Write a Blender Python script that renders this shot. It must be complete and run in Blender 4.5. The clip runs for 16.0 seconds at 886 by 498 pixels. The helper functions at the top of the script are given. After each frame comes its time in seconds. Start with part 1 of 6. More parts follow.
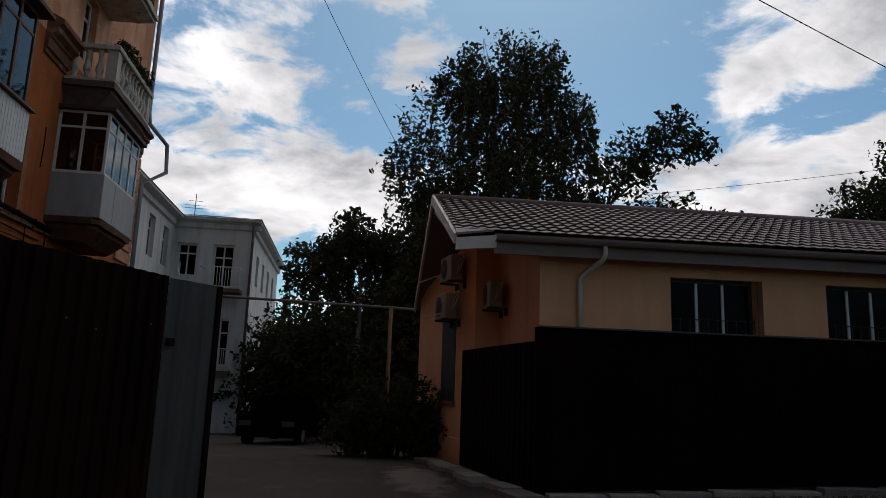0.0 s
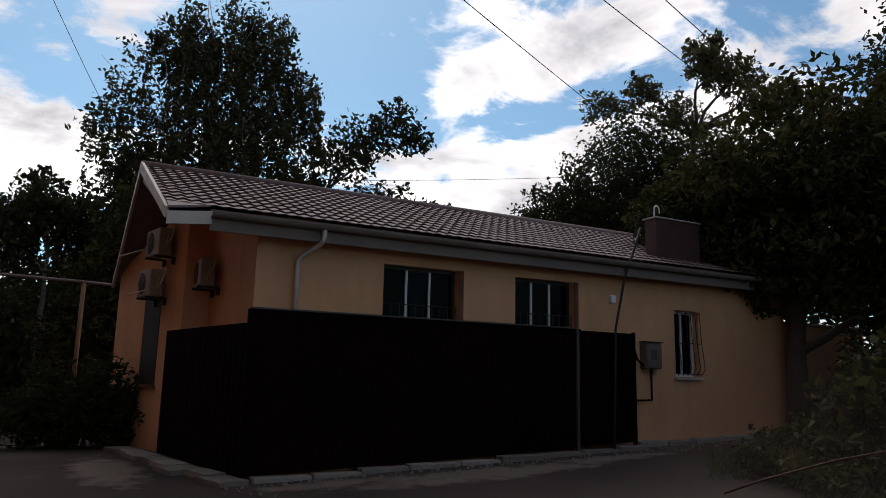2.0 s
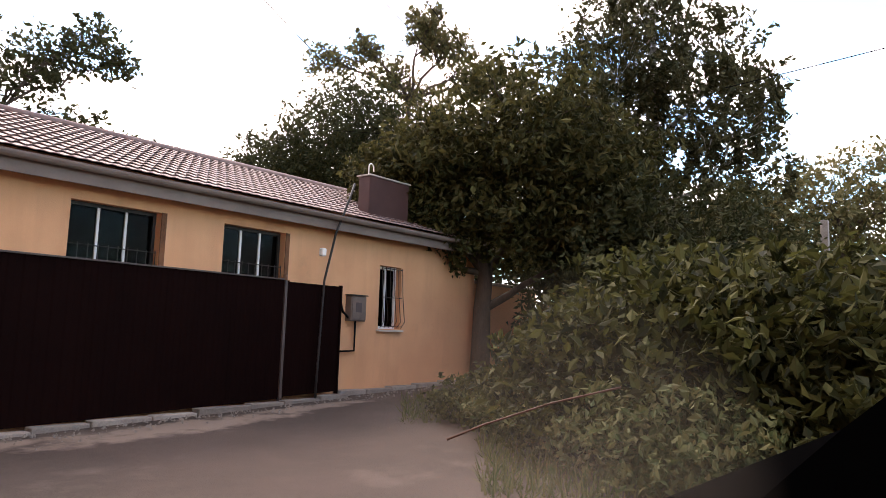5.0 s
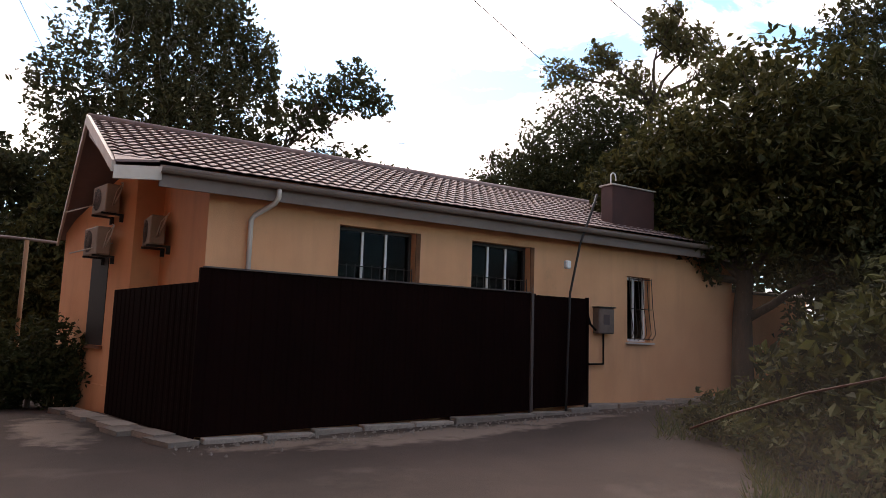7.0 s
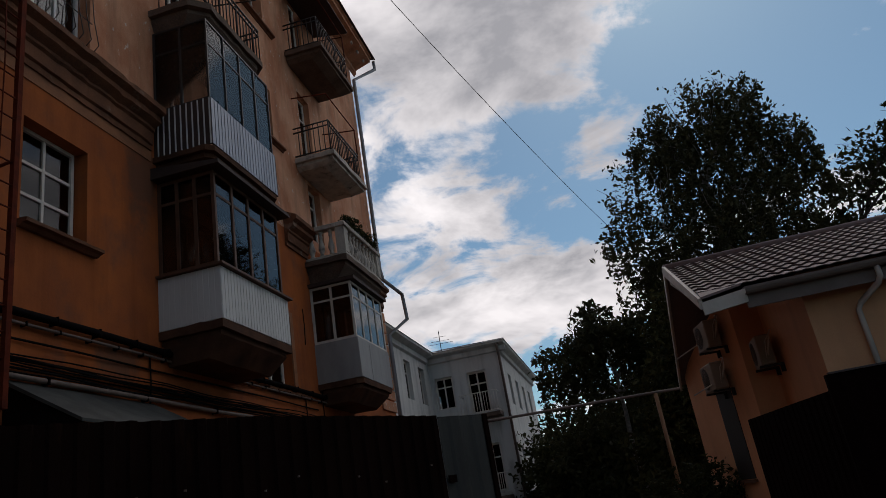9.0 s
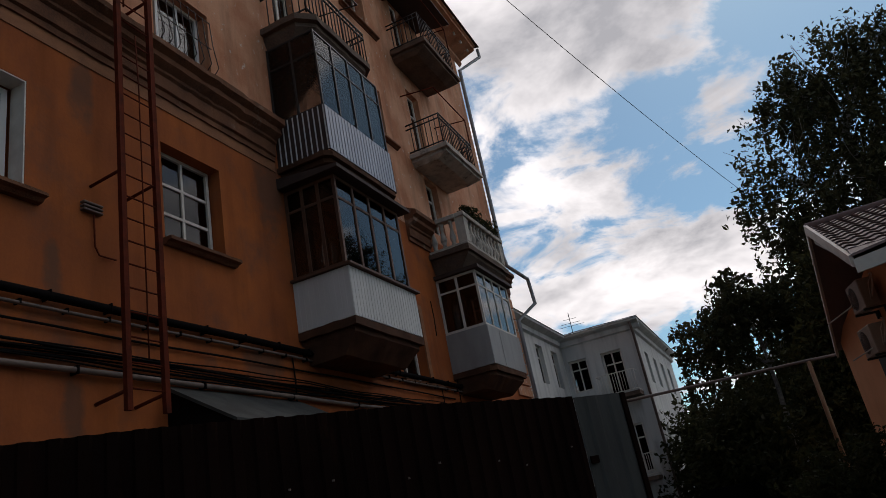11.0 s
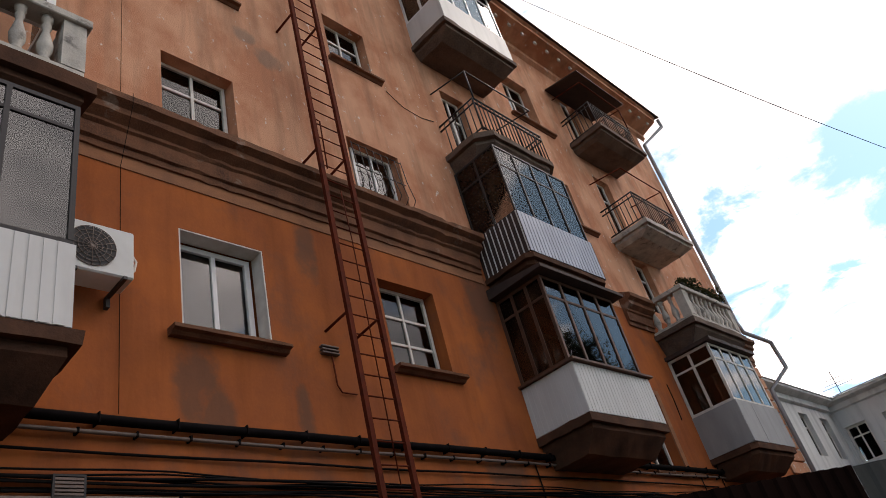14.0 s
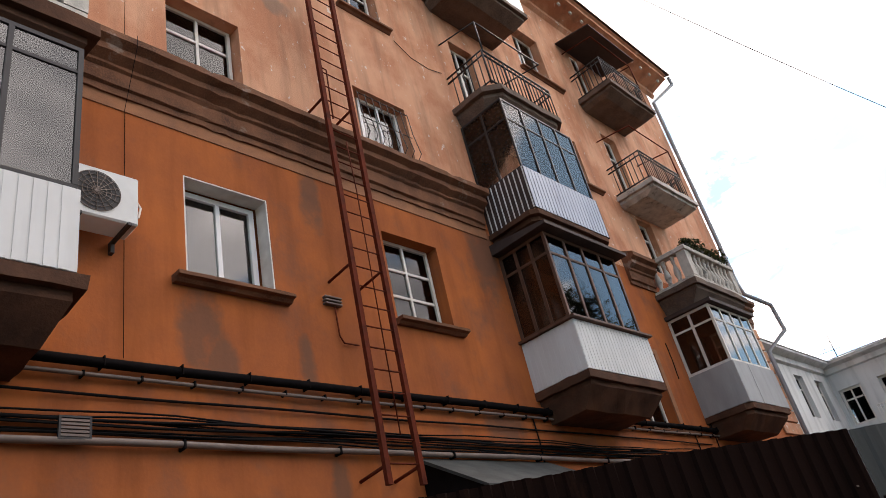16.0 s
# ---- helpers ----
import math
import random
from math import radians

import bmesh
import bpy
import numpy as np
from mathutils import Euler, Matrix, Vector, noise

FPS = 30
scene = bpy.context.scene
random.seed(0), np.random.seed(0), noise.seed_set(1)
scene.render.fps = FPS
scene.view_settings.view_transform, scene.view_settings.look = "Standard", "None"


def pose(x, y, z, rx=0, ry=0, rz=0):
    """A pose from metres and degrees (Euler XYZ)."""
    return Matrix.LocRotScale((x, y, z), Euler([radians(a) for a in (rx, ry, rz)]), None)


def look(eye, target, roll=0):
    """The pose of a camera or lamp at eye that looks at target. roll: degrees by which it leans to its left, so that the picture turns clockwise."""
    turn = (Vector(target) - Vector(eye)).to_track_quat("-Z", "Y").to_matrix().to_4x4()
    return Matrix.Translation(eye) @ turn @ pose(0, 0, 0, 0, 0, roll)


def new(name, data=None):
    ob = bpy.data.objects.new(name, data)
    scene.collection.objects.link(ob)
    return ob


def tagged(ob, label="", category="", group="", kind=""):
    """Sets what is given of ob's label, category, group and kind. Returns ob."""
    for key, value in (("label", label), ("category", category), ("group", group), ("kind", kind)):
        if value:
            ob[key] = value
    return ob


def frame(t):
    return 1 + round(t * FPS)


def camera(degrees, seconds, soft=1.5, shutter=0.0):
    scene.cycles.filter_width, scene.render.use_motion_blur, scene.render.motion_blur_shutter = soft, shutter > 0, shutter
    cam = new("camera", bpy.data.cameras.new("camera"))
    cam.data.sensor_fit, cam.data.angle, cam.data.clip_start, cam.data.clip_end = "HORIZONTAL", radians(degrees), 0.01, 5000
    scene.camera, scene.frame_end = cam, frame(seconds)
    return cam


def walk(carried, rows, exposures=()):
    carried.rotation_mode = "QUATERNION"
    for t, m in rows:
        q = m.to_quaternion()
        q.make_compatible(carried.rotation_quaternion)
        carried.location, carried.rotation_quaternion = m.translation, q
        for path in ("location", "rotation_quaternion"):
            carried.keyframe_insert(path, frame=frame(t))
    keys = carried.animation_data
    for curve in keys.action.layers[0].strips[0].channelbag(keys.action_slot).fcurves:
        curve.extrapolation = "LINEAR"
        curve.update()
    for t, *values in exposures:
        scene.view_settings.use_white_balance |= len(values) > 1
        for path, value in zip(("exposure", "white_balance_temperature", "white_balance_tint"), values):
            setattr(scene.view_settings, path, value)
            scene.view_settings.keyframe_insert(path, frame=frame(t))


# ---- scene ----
cam = camera(63.2, 16.0, soft=0.8)
PATH = [
    (0.0, pose(-0.004, -0.037, 1.392, 100.89, -1.98, -7.75)),
    (0.5, pose(-0.013, -0.021, 1.406, 101.71, -1.03, -13.14)),
    (1.0, pose(-0.022, -0.026, 1.404, 100.84, 0.39, -18.91)),
    (1.5, pose(-0.029, -0.020, 1.419, 100.57, -1.05, -24.47)),
    (2.0, pose(-0.030, -0.008, 1.432, 99.93, -1.31, -30.27)),
    (2.5, pose(-0.024, -0.001, 1.438, 99.77, -1.79, -36.20)),
    (3.0, pose(-0.020, 0.011, 1.423, 95.95, 0.34, -40.98)),
    (3.5, pose(-0.008, 0.050, 1.428, 95.18, -1.20, -48.24)),
    (3.7, pose(-0.008, 0.054, 1.429, 95.37, -1.12, -50.19)),
    (5.8, pose(0.038, 0.097, 1.401, 96.89, -1.89, -53.45)),
    (6.0, pose(0.041, 0.089, 1.389, 97.32, -3.58, -50.27)),
    (6.5, pose(0.032, 0.073, 1.394, 98.38, -4.84, -44.18)),
    (7.0, pose(0.016, 0.059, 1.390, 97.32, -1.79, -33.79)),
    (7.5, pose(-0.008, 0.056, 1.411, 99.10, -0.53, -23.71)),
    (8.0, pose(-0.037, -0.002, 1.422, 99.19, -0.40, -9.23)),
    (8.5, pose(-0.036, -0.032, 1.420, 102.03, 1.62, -0.00)),
    (9.0, pose(-0.013, -0.063, 1.412, 110.27, 9.12, 14.00)),
    (9.2, pose(-0.008, -0.073, 1.399, 112.28, 10.83, 17.26)),
    (11.3, pose(-0.013, -0.007, 1.394, 110.92, 9.39, 28.16)),
    (11.5, pose(-0.012, -0.014, 1.394, 111.24, 8.40, 30.92)),
    (12.0, pose(-0.004, -0.029, 1.388, 109.33, 9.70, 32.67)),
    (12.5, pose(-0.016, -0.015, 1.401, 110.62, 8.51, 35.28)),
    (13.0, pose(0.005, -0.014, 1.390, 118.01, 11.05, 42.24)),
    (13.5, pose(0.028, -0.023, 1.366, 126.25, 12.33, 44.17)),
    (14.0, pose(0.048, -0.021, 1.351, 123.41, 13.33, 45.82)),
    (14.5, pose(0.045, -0.028, 1.365, 118.86, 13.53, 46.09)),
    (15.0, pose(0.026, -0.022, 1.371, 118.09, 12.79, 45.68)),
    (15.5, pose(0.025, -0.023, 1.380, 118.65, 12.34, 45.47)),
    (16.0, pose(0.026, -0.025, 1.374, 119.58, 11.90, 45.17)),
]
EXPOSURES = [(0.0, -0.88, 6600, 13), (1.0, -0.58, 6600, 13), (2.0, -0.42, 6700, 15), (2.6, -0.35, 7000, 18), (3.0, -0.05, 7400, 23), (3.5, 1.05, 7700, 26), (6.0, 2.2, 7700, 26),
             (6.5, 1.7, 7600, 26), (7.0, 1.1, 7450, 24), (7.5, 0.35, 7150, 21), (8.0, -0.15, 7050, 20), (8.5, -0.55, 6800, 16), (9.0, -1.12, 6650, 16), (11.5, -0.55, 6800, 16), (12.0, -0.2, 7000, 17),
             (12.5, 0.1, 7100, 18), (13.0, 0.6, 7100, 19), (13.5, 0.45, 7200, 20), (14.0, 0.42, 7300, 21), (14.5, 1.05, 7250, 20), (16.0, 1.1, 7200, 20)]
walk(cam, PATH, EXPOSURES)


# ---- world and sun ----
SUN_AZ, SUN_EL = 12.0, 48.0
world = bpy.data.worlds.new("sky")
scene.world = world
world.use_nodes = True


def math_node(nt, op, a, b=None, c=None, clamp=False):
    n = nt.nodes.new("ShaderNodeMath")
    n.operation, n.use_clamp = op, clamp
    for i, v in enumerate((a, b, c)):
        if v is None:
            continue
        if isinstance(v, (int, float)):
            n.inputs[i].default_value = v
        else:
            nt.links.new(v, n.inputs[i])
    return n.outputs[0]


def direction(az, tan_el):
    v = Vector((math.sin(radians(az)), math.cos(radians(az)), tan_el))
    return v.normalized()


def build_sky():
    nt = world.node_tree
    nt.nodes.clear()
    out = nt.nodes.new("ShaderNodeOutputWorld")
    bg = nt.nodes.new("ShaderNodeBackground")
    nt.links.new(bg.outputs[0], out.inputs[0])
    sky = nt.nodes.new("ShaderNodeTexSky")
    sky.sky_type, sky.sun_disc = "NISHITA", False
    sky.sun_elevation, sky.sun_rotation = radians(SUN_EL), radians(SUN_AZ)
    sky.air_density, sky.dust_density, sky.ozone_density = 1.0, 0.6, 1.5
    tc = nt.nodes.new("ShaderNodeTexCoord")
    vec = tc.outputs["Generated"]
    sep = nt.nodes.new("ShaderNodeSeparateXYZ")
    nt.links.new(vec, sep.inputs[0])
    # clouds lie on a high flat layer, so they shrink towards the horizon
    lift = math_node(nt, "ADD", math_node(nt, "MAXIMUM", sep.outputs[2], 0.0), 0.22)
    flat = nt.nodes.new("ShaderNodeCombineXYZ")
    nt.links.new(math_node(nt, "DIVIDE", sep.outputs[0], lift), flat.inputs[0])
    nt.links.new(math_node(nt, "DIVIDE", sep.outputs[1], lift), flat.inputs[1])

    def fbm(scale, detail, rough, off):
        m = nt.nodes.new("ShaderNodeMapping")
        m.inputs["Location"].default_value = (off, off * 0.7, 0)
        nt.links.new(flat.outputs[0], m.inputs[0])
        n = nt.nodes.new("ShaderNodeTexNoise")
        n.inputs["Scale"].default_value, n.inputs["Detail"].default_value = scale, detail
        n.inputs["Roughness"].default_value, n.inputs["Distortion"].default_value = rough, 0.35
        nt.links.new(m.outputs[0], n.inputs["Vector"])
        return n.outputs["Fac"]

    big, fine = fbm(1.3, 3, 0.5, 3.1), fbm(4.0, 9, 0.60, 7.7)
    total = math_node(nt, "ADD", math_node(nt, "MULTIPLY", math_node(nt, "SUBTRACT", big, 0.5), 0.9),
                      math_node(nt, "MULTIPLY", math_node(nt, "SUBTRACT", fine, 0.5), 3.4))
    total = math_node(nt, "ADD", total, 0.06)
    # the large cloud banks and the blue gaps between them: azimuth, tan(elevation), half widths in degrees, turn, weight
    for az, te, w1, w2, turn, weight in BANKS:
        c = direction(az, te)
        east = Vector((c.y, -c.x, 0)).normalized()
        north = east.cross(c) * -1
        if north.z < 0:
            north = -north
        a = radians(turn)
        e1 = east * math.cos(a) + north * math.sin(a)
        e2 = north * math.cos(a) - east * math.sin(a)
        acc = []
        for e, w in ((e1, w1), (e2, w2), (c, None)):
            d = nt.nodes.new("ShaderNodeVectorMath")
            d.operation = "DOT_PRODUCT"
            d.inputs[1].default_value = e if w is None else e / math.sin(radians(w))
            nt.links.new(vec, d.inputs[0])
            acc.append(d.outputs["Value"])
        r2 = math_node(nt, "ADD", math_node(nt, "MULTIPLY", acc[0], acc[0]), math_node(nt, "MULTIPLY", acc[1], acc[1]))
        fall = math_node(nt, "SUBTRACT", 1.0, r2, clamp=True)
        fall = math_node(nt, "MULTIPLY", fall, math_node(nt, "GREATER_THAN", acc[2], 0.0))
        total = math_node(nt, "ADD", total, math_node(nt, "MULTIPLY", fall, weight))
    mask = nt.nodes.new("ShaderNodeMapRange")
    mask.interpolation_type = "SMOOTHSTEP"
    mask.inputs["From Min"].default_value, mask.inputs["From Max"].default_value = -0.08, 0.40
    nt.links.new(total, mask.inputs["Value"])
    shade = nt.nodes.new("ShaderNodeValToRGB")
    shade.color_ramp.elements[0].position, shade.color_ramp.elements[0].color = 0.34, (1.0, 1.0, 1.0, 1)
    shade.color_ramp.elements[1].position, shade.color_ramp.elements[1].color = 0.62, (0.36, 0.375, 0.40, 1)
    thick = math_node(nt, "ADD", math_node(nt, "MULTIPLY", fbm(2.1, 6, 0.6, 13.0), 0.85), math_node(nt, "MULTIPLY", total, 0.10))
    nt.links.new(thick, shade.inputs[0])
    blue = nt.nodes.new("ShaderNodeMix")
    blue.data_type, blue.blend_type = "RGBA", "MULTIPLY"
    blue.inputs["Factor"].default_value = 1.0
    nt.links.new(sky.outputs[0], blue.inputs["A"])
    blue.inputs["B"].default_value = (SKY * 0.70, SKY * 0.98, SKY * 1.02, 1)
    white = nt.nodes.new("ShaderNodeMix")
    white.data_type, white.blend_type = "RGBA", "MULTIPLY"
    white.inputs["Factor"].default_value = 1.0
    nt.links.new(shade.outputs[0], white.inputs["A"])
    # clouds shine towards the sun and are dull on the far side of the sky
    toward = nt.nodes.new("ShaderNodeVectorMath")
    toward.operation = "DOT_PRODUCT"
    toward.inputs[1].default_value = direction(SUN_AZ, math.tan(radians(SUN_EL)))
    nt.links.new(vec, toward.inputs[0])
    glow = nt.nodes.new("ShaderNodeMapRange")
    glow.inputs["From Min"].default_value, glow.inputs["From Max"].default_value = -0.2, 0.85
    glow.inputs["To Min"].default_value, glow.inputs["To Max"].default_value = CLOUD * 0.22, CLOUD
    nt.links.new(toward.outputs["Value"], glow.inputs["Value"])
    nt.links.new(glow.outputs[0], white.inputs["B"])
    mix = nt.nodes.new("ShaderNodeMix")
    mix.data_type = "RGBA"
    nt.links.new(mask.outputs[0], mix.inputs["Factor"])
    nt.links.new(blue.outputs["Result"], mix.inputs["A"])
    nt.links.new(white.outputs["Result"], mix.inputs["B"])
    nt.links.new(mix.outputs["Result"], bg.inputs[0])
    bg.inputs[1].default_value = 1.0


SKY, CLOUD = 0.145, 2.1
BANKS = [
    (-4, 0.27, 18, 4.5, 0, 0.62),      # bright bank low over the lane
    (-9, 0.44, 9, 3.5, 15, 0.30),
    (-8, 0.88, 24, 13, 0, 0.80),       # grey bank high over the lane
    (9, 0.40, 8, 5, 20, -0.55),        # blue beside the tall tree
    (20, 0.58, 13, 8, 0, -0.75),       # blue over the low house
    (24, 0.40, 7, 4, 25, -0.60),
    (38, 0.455, 12, 3.0, 18, 0.62),    # thin streak
    (37, 0.365, 9, 1.8, 20, -0.55),
    (44, 0.27, 22, 6.5, 6, 0.85),      # broad bank behind the trees past the house
    (80, 0.45, 10, 6, 0, -0.4),
    (-1, 0.50, 6, 3.0, 30, -0.35),
    # unseen bank added high in the east to whiten panes and facade light
    (75, 0.95, 45, 26, 0, 0.65),
]
build_sky()
sun = new("sun", bpy.data.lights.new("sun", "SUN"))
sun.data.energy, sun.data.angle, sun.data.color = 0.6, radians(18), (1.0, 0.94, 0.85)
sun.matrix_world = look(direction(SUN_AZ, math.tan(radians(SUN_EL))) * 60, (0, 0, 0))


# ---- materials ----
def material(name, base, rough=0.7, metal=0.0, second=None, scale=3.0, fine=40.0, bump=0.15, spread=(0.35, 0.7),
             streak=1.0, third=None, third_at=(0.6, 0.75), third_scale=0.8, per="none", spec=0.3, grain_by=0.5, runs=0.0, stains=(), stain=(0.115, 0.075, 0.055), stain_axis=2):
    m = bpy.data.materials.new(name)
    m.use_nodes = True
    nt = m.node_tree
    b = nt.nodes["Principled BSDF"]
    b.inputs["Roughness"].default_value, b.inputs["Metallic"].default_value = rough, metal
    b.inputs["Specular IOR Level"].default_value = spec
    tc = nt.nodes.new("ShaderNodeTexCoord")
    mp = nt.nodes.new("ShaderNodeMapping")
    mp.inputs["Scale"].default_value = (1, 1, streak)
    nt.links.new(tc.outputs["Object"], mp.inputs[0])

    def noisy(s, detail=5.0, rg=0.6):
        n = nt.nodes.new("ShaderNodeTexNoise")
        n.inputs["Scale"].default_value, n.inputs["Detail"].default_value, n.inputs["Roughness"].default_value = s, detail, rg
        nt.links.new(mp.outputs[0], n.inputs["Vector"])
        return n.outputs["Fac"]

    def ramp(fac, lo, hi):
        r = nt.nodes.new("ShaderNodeMapRange")
        r.inputs["From Min"].default_value, r.inputs["From Max"].default_value = lo, hi
        nt.links.new(fac, r.inputs["Value"])
        return r.outputs[0]

    def mix(fac, a, c):
        n = nt.nodes.new("ShaderNodeMix")
        n.data_type = "RGBA"
        nt.links.new(fac, n.inputs["Factor"])
        for key, v in (("A", a), ("B", c)):
            if isinstance(v, tuple):
                n.inputs[key].default_value = (*v, 1)
            else:
                nt.links.new(v, n.inputs[key])
        return n.outputs["Result"]

    second = second or tuple(v * 0.72 for v in base)
    col = mix(ramp(noisy(scale), *spread), base, second)
    grain = noisy(fine, 3.0)
    col = mix(math_node(nt, "MULTIPLY", ramp(grain, 0.2, 0.8), 0.5 * grain_by), col, mix(ramp(grain, 0.4, 0.6), tuple(v * (1 - 0.22 * grain_by) for v in base), tuple(min(1, v * (1 + 0.14 * grain_by)) for v in base)))
    if third:
        col = mix(ramp(noisy(third_scale, 8.0, 0.65), *third_at), col, third)
    if runs:
        rm = nt.nodes.new("ShaderNodeMapping")
        rm.inputs["Scale"].default_value = (1.3, 1.3, 0.14)
        nt.links.new(tc.outputs["Object"], rm.inputs[0])
        rn = nt.nodes.new("ShaderNodeTexNoise")
        rn.inputs["Scale"].default_value, rn.inputs["Detail"].default_value, rn.inputs["Roughness"].default_value = 2.2, 7.0, 0.6
        nt.links.new(rm.outputs[0], rn.inputs["Vector"])
        col = mix(math_node(nt, "MULTIPLY", ramp(rn.outputs["Fac"], 0.48, 0.72), runs), col, tuple(v * 0.34 for v in base))
    if stains:
        sp = nt.nodes.new("ShaderNodeSeparateXYZ")
        nt.links.new(tc.outputs["Object"], sp.inputs[0])
        wobble = noisy(2.6, 6.0, 0.65)
        acc = None
        for cx, cz, wx, wz in stains:
            ax = math_node(nt, "DIVIDE", math_node(nt, "SUBTRACT", sp.outputs[0], cx), wx)
            az = math_node(nt, "DIVIDE", math_node(nt, "SUBTRACT", sp.outputs[stain_axis], cz), wz)
            r2 = math_node(nt, "ADD", math_node(nt, "MULTIPLY", ax, ax), math_node(nt, "MULTIPLY", az, az))
            one = math_node(nt, "SUBTRACT", 1.0, r2)
            acc = one if acc is None else math_node(nt, "MAXIMUM", acc, one)
        acc = math_node(nt, "ADD", acc, math_node(nt, "MULTIPLY", math_node(nt, "SUBTRACT", wobble, 0.5), 3.2))
        col = mix(math_node(nt, "MULTIPLY", ramp(acc, -0.1, 0.7), 0.62), col, stain)
    if per != "none":
        if per == "island":
            g = nt.nodes.new("ShaderNodeNewGeometry")
            rnd = g.outputs["Random Per Island"]
        else:
            g = nt.nodes.new("ShaderNodeObjectInfo")
            rnd = g.outputs["Random"]
        hsv = nt.nodes.new("ShaderNodeHueSaturation")
        nt.links.new(ramp(rnd, -1.0, 0.9), hsv.inputs["Value"])
        val = nt.nodes.new("ShaderNodeMapRange")
        val.inputs["To Min"].default_value, val.inputs["To Max"].default_value = 0.7, 1.3
        nt.links.new(rnd, val.inputs["Value"])
        nt.links.new(val.outputs[0], hsv.inputs["Value"])
        nt.links.new(col, hsv.inputs["Color"])
        col = hsv.outputs[0]
    nt.links.new(col, b.inputs["Base Color"])
    if bump:
        bn = nt.nodes.new("ShaderNodeBump")
        bn.inputs["Strength"].default_value, bn.inputs["Distance"].default_value = bump, 0.02
        nt.links.new(grain, bn.inputs["Height"])
        nt.links.new(bn.outputs[0], b.inputs["Normal"])
    return m


def leaf_material(name, base, second):
    m = bpy.data.materials.new(name)
    m.use_nodes = True
    nt = m.node_tree
    nt.nodes.clear()
    out = nt.nodes.new("ShaderNodeOutputMaterial")
    g = nt.nodes.new("ShaderNodeNewGeometry")
    mix = nt.nodes.new("ShaderNodeMix")
    mix.data_type = "RGBA"
    mix.inputs["A"].default_value, mix.inputs["B"].default_value = (*base, 1), (*second, 1)
    nt.links.new(g.outputs["Random Per Island"], mix.inputs["Factor"])
    b = nt.nodes.new("ShaderNodeBsdfPrincipled")
    b.inputs["Roughness"].default_value, b.inputs["Specular IOR Level"].default_value = 0.7, 0.15
    t = nt.nodes.new("ShaderNodeBsdfTranslucent")
    nt.links.new(mix.outputs["Result"], b.inputs["Base Color"])
    nt.links.new(mix.outputs["Result"], t.inputs["Color"])
    s = nt.nodes.new("ShaderNodeMixShader")
    s.inputs[0].default_value = 0.3
    nt.links.new(b.outputs[0], s.inputs[1])
    nt.links.new(t.outputs[0], s.inputs[2])
    nt.links.new(s.outputs[0], out.inputs[0])
    return m


def glass_material(name, tint=(0.55, 0.6, 0.62), ior=2.0):
    m = bpy.data.materials.new(name)
    m.use_nodes = True
    nt = m.node_tree
    nt.nodes.clear()
    out = nt.nodes.new("ShaderNodeOutputMaterial")
    tr = nt.nodes.new("ShaderNodeBsdfTransparent")
    tr.inputs[0].default_value = (*tint, 1)
    gl = nt.nodes.new("ShaderNodeBsdfGlossy")
    gl.inputs["Roughness"].default_value = 0.03
    fr = nt.nodes.new("ShaderNodeFresnel")
    fr.inputs[0].default_value = ior
    s = nt.nodes.new("ShaderNodeMixShader")
    nt.links.new(fr.outputs[0], s.inputs[0])
    nt.links.new(tr.outputs[0], s.inputs[1])
    nt.links.new(gl.outputs[0], s.inputs[2])
    nt.links.new(s.outputs[0], out.inputs[0])
    return m


M_ORANGE = material("orange_render", (0.44, 0.125, 0.036), 0.9, second=(0.30, 0.088, 0.034), scale=0.9, fine=26, streak=0.8, spread=(0.38, 0.64), third=(0.20, 0.085, 0.052), third_at=(0.52, 0.74), third_scale=1.1, bump=0.12, spec=0.12,
                    stains=[(3.72, 5.15, 0.30, 0.72), (3.95, 4.75, 0.25, 0.4), (5.12, 4.85, 0.14, 0.42), (5.5, 7.45, 0.2, 0.7), (9.25, 7.4, 0.45, 0.9), (8.6, 4.2, 0.5, 0.3), (1.6, 3.2, 0.18, 0.5), (5.35, 3.2, 0.16, 0.5), (12.6, 7.2, 0.3, 0.8), (-2.0, 5.2, 0.4, 0.8)], runs=0.4)
M_PEACH = material("peach_render", (0.66, 0.335, 0.20), 0.88, second=(0.50, 0.20, 0.105), scale=1.1, fine=50, streak=0.7, spread=(0.42, 0.60), third=(0.70, 0.58, 0.49), third_at=(0.625, 0.645), third_scale=6.0, bump=0.4, spec=0.15,
                   stains=[(5.35, 11.55, 0.30, 0.26), (4.9, 11.9, 0.22, 0.2), (5.3, 15.2, 0.3, 0.5), (2.9, 14.0, 0.25, 0.5)], stain=(0.24, 0.17, 0.13), runs=0.6)
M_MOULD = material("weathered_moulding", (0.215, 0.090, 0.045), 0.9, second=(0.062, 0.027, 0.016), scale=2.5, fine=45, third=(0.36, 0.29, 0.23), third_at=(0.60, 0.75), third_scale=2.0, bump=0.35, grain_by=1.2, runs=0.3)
M_BAND = material("brown_band", (0.36, 0.15, 0.07), 0.85, second=(0.20, 0.09, 0.05), scale=2.2, fine=45, streak=2.0, bump=0.3)
M_SLAB = material("balcony_concrete", (0.17, 0.115, 0.085), 0.9, second=(0.065, 0.042, 0.033), scale=2.0, fine=30, third=(0.10, 0.08, 0.07), third_at=(0.58, 0.72), third_scale=1.6, bump=0.5, grain_by=1.2)
M_HOUSE = material("cream_render", (0.80, 0.415, 0.222), 0.85, second=(0.70, 0.345, 0.18), scale=0.9, fine=60, third=(0.50, 0.30, 0.16), third_at=(0.62, 0.8), bump=0.2, runs=0.15)
